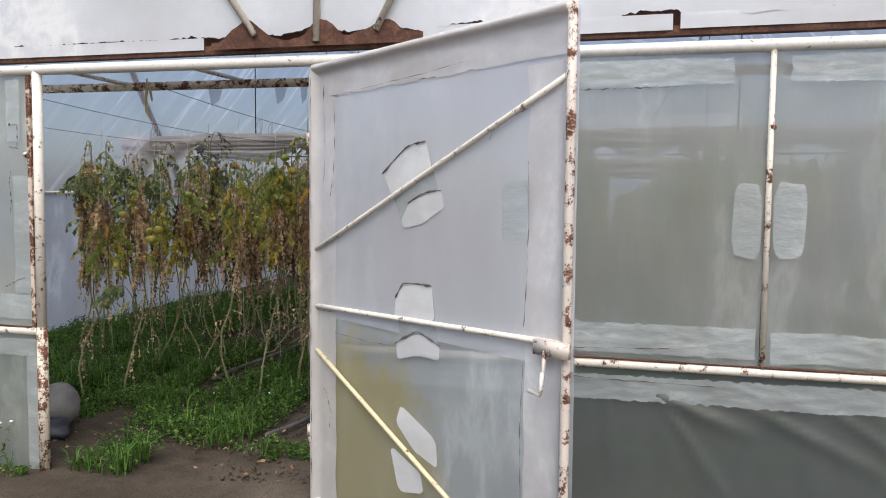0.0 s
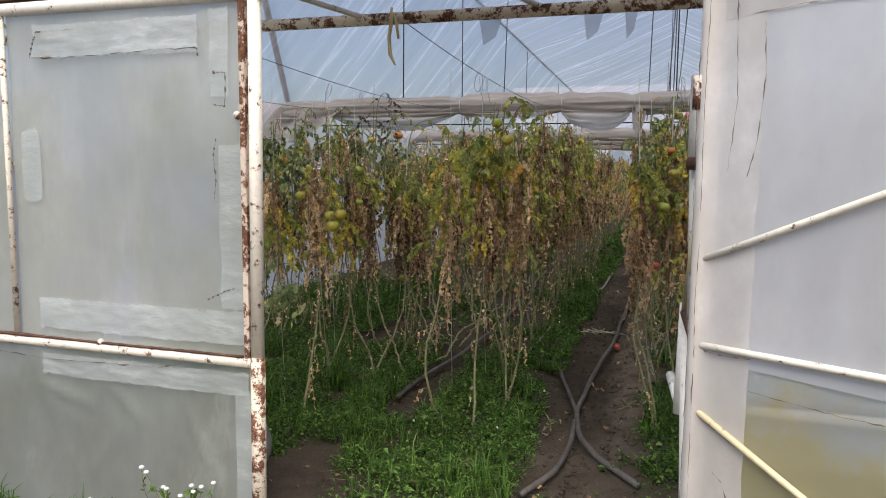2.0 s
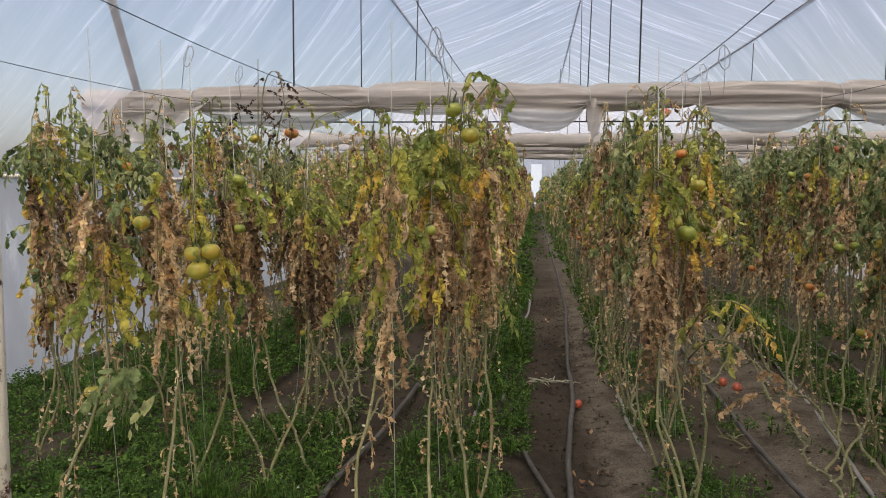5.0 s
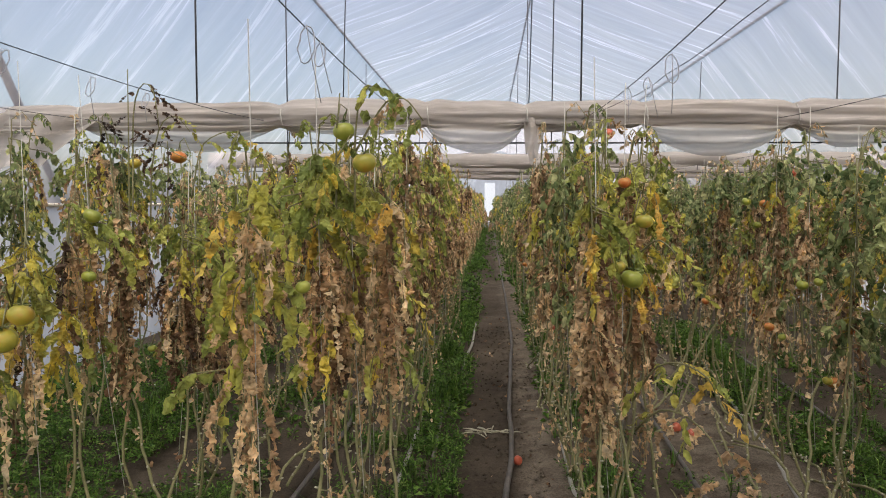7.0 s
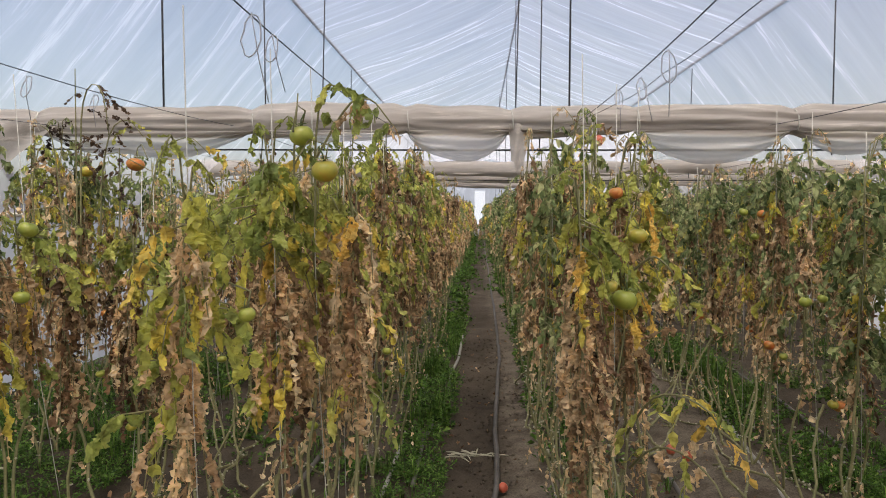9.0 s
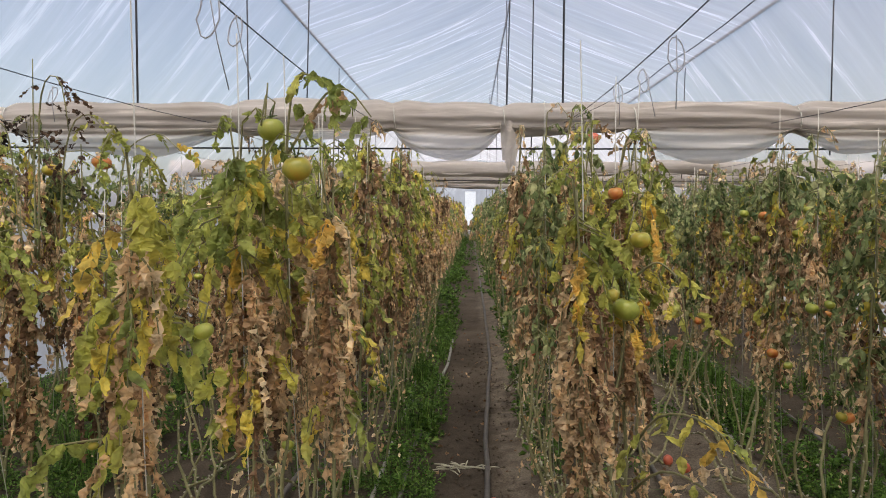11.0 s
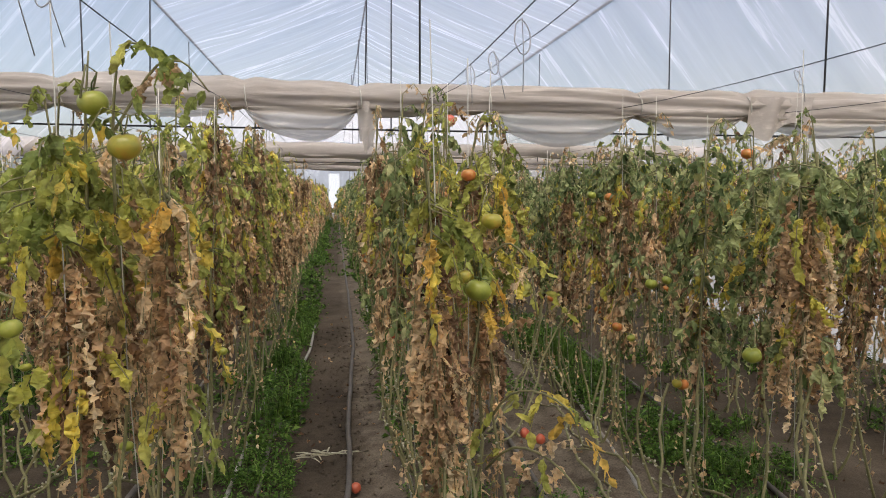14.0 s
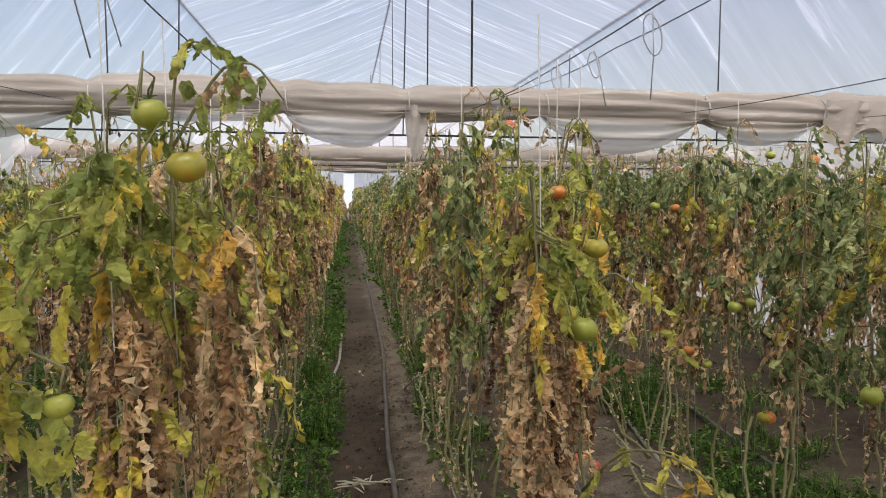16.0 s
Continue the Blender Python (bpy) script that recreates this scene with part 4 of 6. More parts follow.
def leaflets(rng, base, way, length, width, curl, crumple, fine=False):
    """Folded, curled leaflets: arrays of base, direction, length and width give vertices and faces."""
    n = len(base)
    way = unit(way)
    side = unit(np.cross(way, rng.normal(size=(n, 3))))
    norm = np.cross(side, way)
    s = (FINE_S if fine else LEAF_S)[None, :, None]
    e = (FINE_E if fine else LEAF_E)[None, :, None]
    L = length[:, None, None]
    Wd = width[:, None, None]
    c = curl[:, None, None]
    v = base[:, None, :] + way[:, None, :] * L * (s - 0.25 * c * s ** 2) + side[:, None, :] * Wd * e + norm[:, None, :] * (0.35 * Wd * np.abs(e) + c * L * 0.45 * s ** 2)
    v = v + rng.normal(size=v.shape) * (crumple[:, None, None] * Wd * (0.55 if fine else 1.0))
    if fine:
        v = v + norm[:, None, :] * Wd * crumple[:, None, None] * 0.9 * np.sin(s * 11 + 6 * e + rng.uniform(0, 6, n)[:, None, None])
        return v.reshape(-1, 3), [tuple(i + 20 * k for i in q) for k in range(n) for q in FINE_F]
    f = LEAF_F[None] + (np.arange(n) * 8)[:, None, None]
    faces = [tuple(q) if q[2] != q[3] else tuple(q[:3]) for q in f.reshape(-1, 4).tolist()]
    return v.reshape(-1, 3), faces


def sphere_mesh(r, flat, seed, seg=14, rings=9):
    """A ribbed, slightly flattened fruit."""
    v, f = [], []
    for i in range(rings + 1):
        th = math.pi * i / rings
        for j in range(seg):
            ph = 2 * math.pi * j / seg
            rr = r * math.sin(th) * (1 + 0.035 * math.cos(5 * ph + seed) * math.sin(th))
            z = r * flat * math.cos(th) - 0.16 * r * math.exp(-(th / 0.35) ** 2)
            v.append((rr * math.cos(ph), rr * math.sin(ph), z))
    for i in range(rings):
        for j in range(seg):
            f.append((i * seg + j, (i + 1) * seg + j, (i + 1) * seg + (j + 1) % seg, i * seg + (j + 1) % seg))
    return Mesh().add(v, f)


FRUIT_DATA = {}
for fk, (ckey, mat) in enumerate(FRUIT.items()):
    FRUIT_DATA[ckey] = [sphere_mesh(0.036, 0.84, fk + q).data("tomato", mat) for q in range(2)]


def calyx_data():
    m = Mesh()
    for k in range(5):
        a = 2 * math.pi * k / 5
        c, s = math.cos(a), math.sin(a)
        m.add([(0, 0, 0.030), (0.010 * c - 0.004 * s, 0.010 * s + 0.004 * c, 0.034), (0.028 * c, 0.028 * s, 0.033 + 0.004 * (k % 2)), (0.010 * c + 0.004 * s, 0.010 * s - 0.004 * c, 0.034)], [(0, 1, 2, 3)])
    m.tube([(0, 0, 0.026), (0.004, 0, 0.045), (0.015, 0.004, 0.062)], 0.0022, 5)
    return m.data("calyx", GREEN_LEAF)


CALYX = calyx_data()
fruit_rng = random.Random(21)


def tomato(parent, local, kind, size=1.0, calyx=True):
    ob = new("tomato", FRUIT_DATA[kind][fruit_rng.randrange(2)])
    ob.parent = parent
    ob.location = local
    ob.scale = (size, size, size)
    ob.rotation_euler = (fruit_rng.uniform(-0.3, 0.3), fruit_rng.uniform(-0.3, 0.3), fruit_rng.uniform(0, 6))
    tagged(ob, {"green": "unripe green tomato", "yellow": "turning yellow tomato", "orange": "orange half-ripe tomato", "red": "ripe red tomato"}[kind])
    if calyx:
        c = new("calyx", CALYX)
        c.parent = ob
    return ob


def vine_points(rng, height, lean, n=15, low_bend=0.075):
    z = np.linspace(0, height, n)
    x = np.cumsum(rng.normal(size=n)) * 0.008 + lean[0] * z
    y = np.cumsum(rng.normal(size=n)) * 0.008 + lean[1] * z
    x += low_bend * np.sin(z * 4.2 + rng.uniform(0, 6)) * np.clip(1 - z / 0.9, 0, 1)
    y += low_bend * np.sin(z * 5.1 + rng.uniform(0, 6)) * np.clip(1 - z / 0.9, 0, 1)
    x -= x[0]
    y -= y[0]
    return np.stack([x, y, z], 1)


def foliage(rng, stems, height, mood, leaf_count, leaflet_count, bare=0.84, scale=1.0, remnants=0):
    """Hanging compound leaves round the stems. Gives per look (green, yellow, dry) the leaflets, and the leaf stalks."""
    seed = float(rng.uniform(0, 50))
    got = {"green": [], "yellow": [], "dry": []}
    stalks = Mesh()
    for k in range(leaf_count):
        st = stems[rng.integers(len(stems))]
        top = st[-1, 2]
        h = bare + (top - bare) * rng.random() ** 0.85
        p0 = np.array([np.interp(h, st[:, 2], st[:, i]) for i in range(3)])
        rel = (h - bare) / max(0.1, height - bare)
        g, yl, dr = mood(rel)
        clump = 0.5 + 1.6 * noise.noise((p0[0] * 6 + seed, p0[1] * 6 + 3.3 * seed, p0[2] * 3.2)) + 0.7 * (rng.random() - 0.5)
        u = min(0.999, max(0.0, clump)) * (g + yl + dr)
        look_key = "green" if u < g else "yellow" if u < g + yl else "dry"
        az = rng.uniform(0, 2 * math.pi)
        out = np.array([math.cos(az), math.sin(az), 0.0])
        if look_key == "dry":
            reach, drop = rng.uniform(0.02, 0.10), rng.uniform(0.16, 0.38)
            size, wid, crumple = 0.040, 0.0125, 0.42
        elif look_key == "yellow":
            reach, drop = rng.uniform(0.05, 0.15), rng.uniform(0.08, 0.22)
            size, wid, crumple = 0.046, 0.0145, 0.26
        else:
            reach, drop = rng.uniform(0.06, 0.19), rng.uniform(0.04, 0.17)
            size, wid, crumple = 0.045, 0.0138, 0.25
        s = np.linspace(0, 1, 5)
        path = p0 + np.outer(np.sin(s * 1.5), out) * reach - np.outer(s ** 1.8, (0, 0, 1)) * drop + rng.normal(size=(5, 3)) * 0.008 * s[:, None]
        stalks.tube(path[::2], np.linspace(0.0035, 0.0015, 3), 3, False)
        n = leaflet_count + (3 if look_key == "dry" else 0)
        t = np.linspace(0.25, 1.0, n)
        b = np.stack([np.interp(t, s, path[:, i]) for i in range(3)], 1)
        tang = unit(path[-1] - path[0])
        lat = np.cross(tang, (0, 0, 1.0))
        sgn = np.where(np.arange(n) % 2, 1.0, -1.0)[:, None]
        way = tang * 0.4 + lat * sgn * (0.55 if look_key == "dry" else 0.6) + rng.normal(size=(n, 3)) * 0.35 + np.array([0, 0, -1.0]) * (1.9 if look_key == "dry" else 1.5)
        ln = size * scale * rng.uniform(0.6, 1.5, n)
        wd = wid * scale * rng.uniform(0.6, 1.4, n)
        got[look_key].append((b, way, ln, wd, rng.uniform(-0.6, 1.0, n) * (1.5 if look_key == "dry" else 1.0), np.full(n, crumple)))
    for k in range(remnants):
        st = stems[rng.integers(len(stems))]
        h = rng.uniform(0.2, bare + 0.05)
        p0 = np.array([np.interp(h, st[:, 2], st[:, i]) for i in range(3)])
        az = rng.uniform(0, 2 * math.pi)
        reach, drop = rng.uniform(0.03, 0.09), rng.uniform(0.05, 0.16)
        tip = p0 + (reach * math.cos(az), reach * math.sin(az), -drop)
        mid = 0.5 * p0 + 0.5 * tip + (0.3 * reach * math.cos(az), 0.3 * reach * math.sin(az), 0.35 * drop)
        stalks.tube([p0, mid, tip], [0.003, 0.002, 0.0014], 3, False)
        n = 4
        q = np.linspace(0.3, 1.0, n)
        b = np.stack([np.interp(q, (0, 0.5, 1.0), (p0[i], mid[i], tip[i])) for i in range(3)], 1)
        got["dry"].append((b, rng.normal(size=(n, 3)) * 0.5 + (0, 0, -1.2), rng.uniform(0.018, 0.042, n) * scale, rng.uniform(0.005, 0.011, n) * scale, rng.uniform(-0.6, 1.4, n), np.full(n, 0.42)))
    return got, stalks


def leaf_mesh(rng, packs):
    arrs = [np.concatenate([p[i] for p in packs]) for i in range(6)]
    return Mesh().add(*leaflets(rng, *arrs))


def one_leaf(rng, pack):
    """One compound leaf in one piece: its leaflets grow from a narrow rib."""
    b, way, ln, wd, curl, crumple = pack
    big = 1.05 if crumple[0] < 0.3 else 0.98
    v, f = leaflets(rng, b, way, ln * big, wd * big * 1.08, curl, crumple * (0.8 if big > 1 else 1.1), True)
    n = len(b)
    extra = b + (0.0022, 0.0012, 0.0)
    k = len(v)
    for i in range(n - 1):
        f.append((20 * i, 20 * (i + 1), k + i + 1, k + i))
    return Mesh().add(np.concatenate([v, extra]), f)


MOODS = {
    "brown": lambda r: (0.10 + 0.25 * r ** 2, 0.07 + 0.14 * r, 0.95 - 0.42 * r),
    "tan": lambda r: (0.10 + 0.12 * r, 0.20 + 0.26 * r, 0.92 - 0.56 * r),
    "yellow": lambda r: (0.16 + 0.36 * r ** 1.5, 0.18 + 0.22 * r, 0.85 * (1 - r) + 0.24),
    "lime": lambda r: (0.22 + 0.42 * r, 0.30 + 0.24 * r, 0.75 * (1 - r) + 0.06),
    "amber": lambda r: (0.14, 0.38 + 0.14 * r, 0.50 - 0.10 * r),
    "green": lambda r: (0.58 + 0.50 * r, 0.10 + 0.10 * r, 0.38 - 0.32 * r),
}
LEAF_LOOK = {"green": ("green_leaves", GREEN_LEAF), "yellow": ("yellow_leaves", YELLOW_LEAF), "dry": ("dry_leaves", DRY_LEAF)}
PLANT_LABEL = {
    "brown": "withered brown tomato vine hanging on twine from a wire",
    "yellow": "yellowing tomato vine with dry lower leaves on twine",
    "tan": "tomato vine with drooping tan dry leaves below yellow ones",
    "lime": "tall lime green and yellow tomato vine on white twine",
    "amber": "tomato vine with amber and withered leaves on twine",
    "green": "still green tomato vine with some dry leaves on twine",
}


def tomato_plant(seed, mood, height=1.72, leaves=58, fruits=(), at=(0, 0, 0), hero=False, trail=0.0, count=2, bare=0.84):
    rng = np.random.default_rng(seed)
    root = empty("tomato_plant", at, PLANT_LABEL[mood], "tomato plant", "tomato rows")
    stems = [vine_points(rng, height * rng.uniform(0.94, 1.03), rng.normal(size=2) * 0.02 + (0, 0.03 * (k - 0.5)), 19, 0.12 if hero else 0.09) + (0, 0.06 * (k - 0.5 * (count - 1)), -0.03) for k in range(count)]
    for k, st in enumerate(stems):
        st[:, 1] -= trail * (1 + 0.25 * k) * np.clip(1 - st[:, 2] / 0.85, 0, 1) ** 1.3
    for st in stems:
        put("stem", Mesh().tube(st, np.linspace(0.0080, 0.003, len(st)), 7), STEM, root)
    scars = Mesh()
    for st in stems:
        for h in np.arange(0.1, 0.75, 0.075):
            p = np.array([np.interp(h, st[:, 2], st[:, i]) for i in range(3)])
            a = rng.uniform(0, 6.28)
            d = np.array([math.cos(a), math.sin(a), 0.3])
            scars.tube([p + d * 0.006, p + d * 0.014, p + d * 0.018], [0.0042, 0.0042, 0.0025], 5)
    tagged(put("scar_tissue", scars, SCAR, root, "pale scars of picked leaves"), kind="stuff")
    packs, stalks = foliage(rng, stems, height, MOODS[mood], leaves, 9, bare, 1.0, 11 if hero else 8)
    for st in stems + stems:
        a = rng.uniform(0, 6.28)
        d = np.array([math.cos(a), math.sin(a), 0.0])
        up, reach = rng.uniform(0.04, 0.16), rng.uniform(0.05, 0.13)
        arc = [st[-2], st[-1] + d * 0.02 + (0, 0, up * 0.7), st[-1] + d * reach * 0.6 + (0, 0, up), st[-1] + d * reach + (0, 0, up * 0.6), st[-1] + d * reach * 1.15 + (0, 0, up * 0.1)]
        stalks.tube(arc, [0.003, 0.0026, 0.0022, 0.002, 0.0015], 4, False)
        n = 10
        q = np.linspace(0.35, 1, n)
        b = np.stack([np.interp(q, np.linspace(0, 1, 5), np.array(arc)[:, i]) for i in range(3)], 1)
        key = "dry" if rng.random() < (0.7 if mood == "brown" else 0.25) else "green"
        packs[key].append((b, rng.normal(size=(n, 3)) * 0.5 + (0, 0, -1), rng.uniform(0.02, 0.045, n), rng.uniform(0.005, 0.011, n), rng.uniform(0, 1.2, n), np.full(n, 0.3)))
    tagged(put("stalk_tangle", stalks, STEM, root), kind="stuff")
    for key, (nm, mat) in LEAF_LOOK.items():
        if key == "green" and mood != "green":
            mat = FRESH_LEAF
        if not packs[key]:
            continue
        if hero:
            for pack in packs[key]:
                z = pack[0][0][2]
                dark = key == "dry" and mood != "tan" and rng.random() < (0.55 if mood == "brown" else 0.30 if z > 1.0 else 0.1)
                put("leaf", one_leaf(rng, pack), DARK_DRY_LEAF if dark else mat, root, smooth=False)
        elif key == "dry":
            split = int(len(packs[key]) * {"brown": 0.45, "yellow": 0.22}.get(mood, 0.30))
            for group_packs, look_mat, words in ((packs[key][:split], DARK_DRY_LEAF, "dark shrivelled leaves"), (packs[key][split:], mat, "tan withered leaves")):
                if group_packs:
                    tagged(put(nm, leaf_mesh(rng, group_packs), look_mat, root, words, smooth=False), kind="stuff")
        else:
            tagged(put(nm, leaf_mesh(rng, packs[key]), mat, root, smooth=False), kind="stuff")
    x, y, z = stems[0][-2]
    put("twine", Mesh().tube([(x * 0.3, y * 0.3, 0.25), (x * 0.8, y * 0.8, 1.1), (x, y, 2.08)], 0.0016, 4), STRING, root, "white hanging twine")
    for h, kind, size in fruits:
        a = rng.uniform(0, 6.28)
        p = [np.interp(h, stems[0][:, 2], stems[0][:, i]) for i in range(2)]
        tomato(root, (p[0] + 0.10 * math.cos(a), p[1] + 0.10 * math.sin(a), h), kind, size)
    return root


VARIANTS = {}
for mood, seeds in (("brown", (11, 12, 13)), ("yellow", (21, 22, 23)), ("green", (31, 32, 33))):
    VARIANTS[mood] = []
    for q, sd in enumerate(seeds):
        kinds = {"brown": ("yellow", "green", "green"), "yellow": ("green", "yellow", "green"), "green": ("green", "green", "orange")}[mood]
        fr = [(0.85 + 0.22 * ((q * 3 + i * 2) % 5) * 0.9, kinds[(i + q) % 3], 0.62 + 0.10 * ((i + q) % 3)) for i in range(1 + q % 2)]
        VARIANTS[mood].append([sd, mood, 1.89 + 0.05 * q, fr, None])

plant_rng = random.Random(77)
PLANTS = []
ROW_START = {-4.60: 5.5, -3.48: 5.95, -2.48: 5.75, -1.38: 6.30, -0.18: 6.28, 0.95: 5.2, 2.05: 5.3, 2.85: 5.3}
ROW_MOOD = {-4.60: "ggy", -3.48: "bbbbby", -2.48: "yybyb", -1.38: "gggggyb", -0.18: "gggggy", 0.95: "gygg", 2.05: "ggyb", 2.85: "ggy"}
NAME_OF = {"b": "brown", "y": "yellow", "g": "green"}
NEAR_END = 14.0
# the vines at the head of the rows: place, look, height, leaves, forward trail of the bare foot, stems, bare height
HEADS = (
    (-3.66, 4.72, "tan", 1.52, 34, 0.30, 1, 0.92), (-3.46, 4.95, "tan", 1.60, 40, 0.42, 1, 0.98), (-3.60, 5.30, "amber", 1.58, 44, 0.22, 2, 1.00), (-3.38, 5.62, "brown", 1.60, 50, 0.20, 2, 0.98),
    (-2.60, 4.84, "tan", 1.66, 38, 0.12, 1, 1.08), (-2.44, 5.08, "lime", 1.80, 66, 0.40, 1, 1.06), (-2.36, 5.36, "yellow", 1.74, 58, 0.22, 2, 1.04),
    (-1.42, 5.44, "amber", 1.70, 56, 0.42, 2, 0.96), (-1.36, 5.74, "amber", 1.76, 58, 0.22, 2, 0.98), (-1.40, 6.0, "brown", 1.82, 56, 0.15, 2, 1.0),
    (-0.20, 5.55, "green", 1.74, 60, 0.30, 2, 1.04), (-0.14, 5.95, "green", 1.80, 66, 0.25, 2, 1.02),
)


def plant_rows():
    for k, (x, y, mood, tall, leaves, trail, count, bare) in enumerate(HEADS):
        place = Matrix.Translation((x, y, 0.0))
        ob = tomato_plant(100 + k, mood, tall, leaves, (), hero=True, trail=trail, count=count, bare=bare)
        ob.matrix_basis = place
        PLANTS.append((x, y, ob, place))
    for x in ROWS_X:
        y = ROW_START[x]
        while y < NEAR_END:
            mood = NAME_OF[plant_rng.choice(ROW_MOOD[x])]
            var = VARIANTS[mood][plant_rng.randrange(3)]
            size = plant_rng.uniform(0.93, 1.05) * (0.84 if y < 7.2 and -4 < x < -3 else 1.0)
            px = x + plant_rng.uniform(-0.06, 0.06)
            place = Matrix.Translation((px, y, 0.0)) @ Matrix.Rotation(plant_rng.uniform(0, 6.28), 4, "Z") @ Matrix.Diagonal((1, 1, size, 1))
            if var[4] is None:
                var[4] = tomato_plant(var[0], mood, var[2], 88, var[3], bare=0.86 if mood == "green" else 0.98)
                var[4].matrix_basis = place
                ob = var[4]
            else:
                ob = copy_thing(var[4], place)
                ob.scale = (1, 1, size)
            PLANTS.append((px, y, ob, place))
            y += plant_rng.uniform(0.34, 0.44) * (0.72 if x < -4 else 0.82 if x > 0.5 else 1.0)


plant_rows()


def far_rows():
    """The rows beyond the near stretch, too many to count."""
    rng = np.random.default_rng(5)
    packs = {"green": [], "yellow": [], "dry": []}
    stems_mesh = Mesh()
    for x in ROWS_X:
        y = NEAR_END
        while y < BACK_Y - 1.5:
            mood = NAME_OF[plant_rng.choice(ROW_MOOD[x] + ("g" if x > -2 else "y"))]
            st = vine_points(rng, 1.95 * rng.uniform(0.90, 1.04), rng.normal(size=2) * 0.04, 7)
            st = st + (x + rng.uniform(-0.08, 0.08) * (1 if y < 20 else 2.4), y, -0.03)
            stems_mesh.tube(st, 0.009, 4, False)
            got, _ = foliage(rng, [st], 1.95, MOODS[mood], 46 if y < 22 else 24, 6, 0.70, 1.3 if y < 22 else 2.3)
            for key in packs:
                packs[key] += got[key]
            y += 0.5
    # low growth across the end of the path
    for x in np.arange(-2.4, -1.2, 0.12):
        st = vine_points(rng, 1.40 * rng.uniform(0.85, 1.0), rng.normal(size=2) * 0.05, 7) + (x, 43.0 + rng.uniform(-0.5, 0.5), -0.03)
        stems_mesh.tube(st, 0.009, 4, False)
        got, _ = foliage(rng, [st], 1.40, MOODS["green"], 24, 6, 0.15, 2.3)
        for key in packs:
            packs[key] += got[key]
    root = tagged(new("far_tomato_rows"), "long rows of tomato vines receding to the far end", "tomato plants", kind="stuff")
    put("stems", stems_mesh, STEM, root)
    for key, (nm, mat) in LEAF_LOOK.items():
        put(nm, leaf_mesh(rng, packs[key]), mat, root, smooth=False)


far_rows()


def add_fruit(x, y, z, kind, size):
    """A tomato at its place, on the nearest plant."""
    px, py, ob, place = min(PLANTS, key=lambda p: (p[0] - x) ** 2 + (p[1] - y) ** 2)
    out = Vector((MID_X - 0.6 - x, WALL_Y - y, 0)).normalized() * 0.07
    x, y = x + out.x, y + out.y
    inv = place.inverted()
    tomato(ob, inv @ Vector((x, y, z)), kind, size)
    top = 0.036 * size
    path = [(x, y, z + 0.7 * top), (x + 0.01, y, z + top + 0.035), (0.5 * x + 0.5 * px, 0.5 * y + 0.5 * py, z + top + 0.05), (px, py, z + top - 0.03)]
    put("fruit_stalk", Mesh().tube([inv @ Vector(p) for p in path], 0.0026, 5), STEM, ob)


for spot in (
    (-1.41, 5.48, 1.31, "green", 1.15), (-1.36, 5.52, 1.52, "yellow", 0.9), (-3.58, 6.44, 1.815, "orange", 1.2), (-3.80, 6.40, 1.78, "yellow", 1.0),
    (-2.44, 5.18, 1.817, "green", 1.0), (-2.37, 5.18, 1.715, "yellow", 1.1), (-3.44, 4.84, 1.24, "yellow", 1.0), (-3.36, 4.83, 1.25, "yellow", 1.05), (-3.40, 4.80, 1.18, "yellow", 1.2),
    (-1.24, 7.12, 1.993, "red", 1.05), (-1.325, 7.11, 2.0, "yellow", 1.1), (-0.11, 7.40, 1.57, "orange", 1.3), (-0.20, 7.42, 1.59, "orange", 0.8), (-0.25, 5.81, 0.993, "green", 1.0),
    (-0.296, 6.61, 1.167, "green", 0.85), (-0.20, 6.64, 1.18, "green", 0.7), (-0.154, 6.54, 0.68, "orange", 0.95), (-0.19, 6.52, 0.69, "yellow", 0.7), (-4.605, 6.35, 1.61, "orange", 1.1),
    (-1.38, 5.82, 1.67, "orange", 0.75), (-1.525, 7.43, 0.78, "red", 0.6), (-1.45, 5.70, 0.92, "red", 0.8), (-2.446, 6.63, 1.817, "green", 0.75), (-2.48, 4.78, 1.351, "green", 0.6),
    (0.28, 7.94, 1.778, "green", 1.35), (0.18, 7.96, 1.80, "red", 1.0), (1.248, 8.29, 1.915, "orange", 1.35), (1.51, 9.2, 2.0, "green", 1.2), (0.88, 9.6, 1.884, "red", 1.2),
    (-3.556, 5.57, 1.527, "green", 0.95), (-3.5, 5.44, 1.30, "green", 0.75), (-3.5, 6.12, 1.444, "yellow", 0.9), (-3.5, 7.1, 1.271, "green", 0.8), (-3.56, 4.68, 1.367, "yellow", 0.85), (-3.5, 6.88, 0.965, "red", 0.6), (-3.5, 5.94, 0.92, "green", 0.6),
    (-2.40, 6.9, 0.72, "green", 0.6), (-2.37, 6.6, 0.90, "green", 0.65), (-4.0, 5.0, 0.62, "yellow", 0.9), (-1.47, 5.42, 1.36, "yellow", 0.7), (0.0, 7.3, 1.62, "green", 0.8), (-0.28, 7.5, 1.60, "green", 0.8),
):
    add_fruit(*spot)

for x, y, k, s in ((-1.757, 7.03, "red", 0.85), (-0.62, 7.75, "red", 1.0), (-0.55, 7.62, "red", 1.0)):
    ob = new("fallen_tomato", FRUIT_DATA[k][0])
    ob.location = (x, y, 0.02)
    ob.scale = (s, s, s)
    ob.rotation_euler = (1.2, 0.4, 0.7)
    tagged(ob, "fallen red tomato lying on the soil", "tomato", "fallen tomatoes")


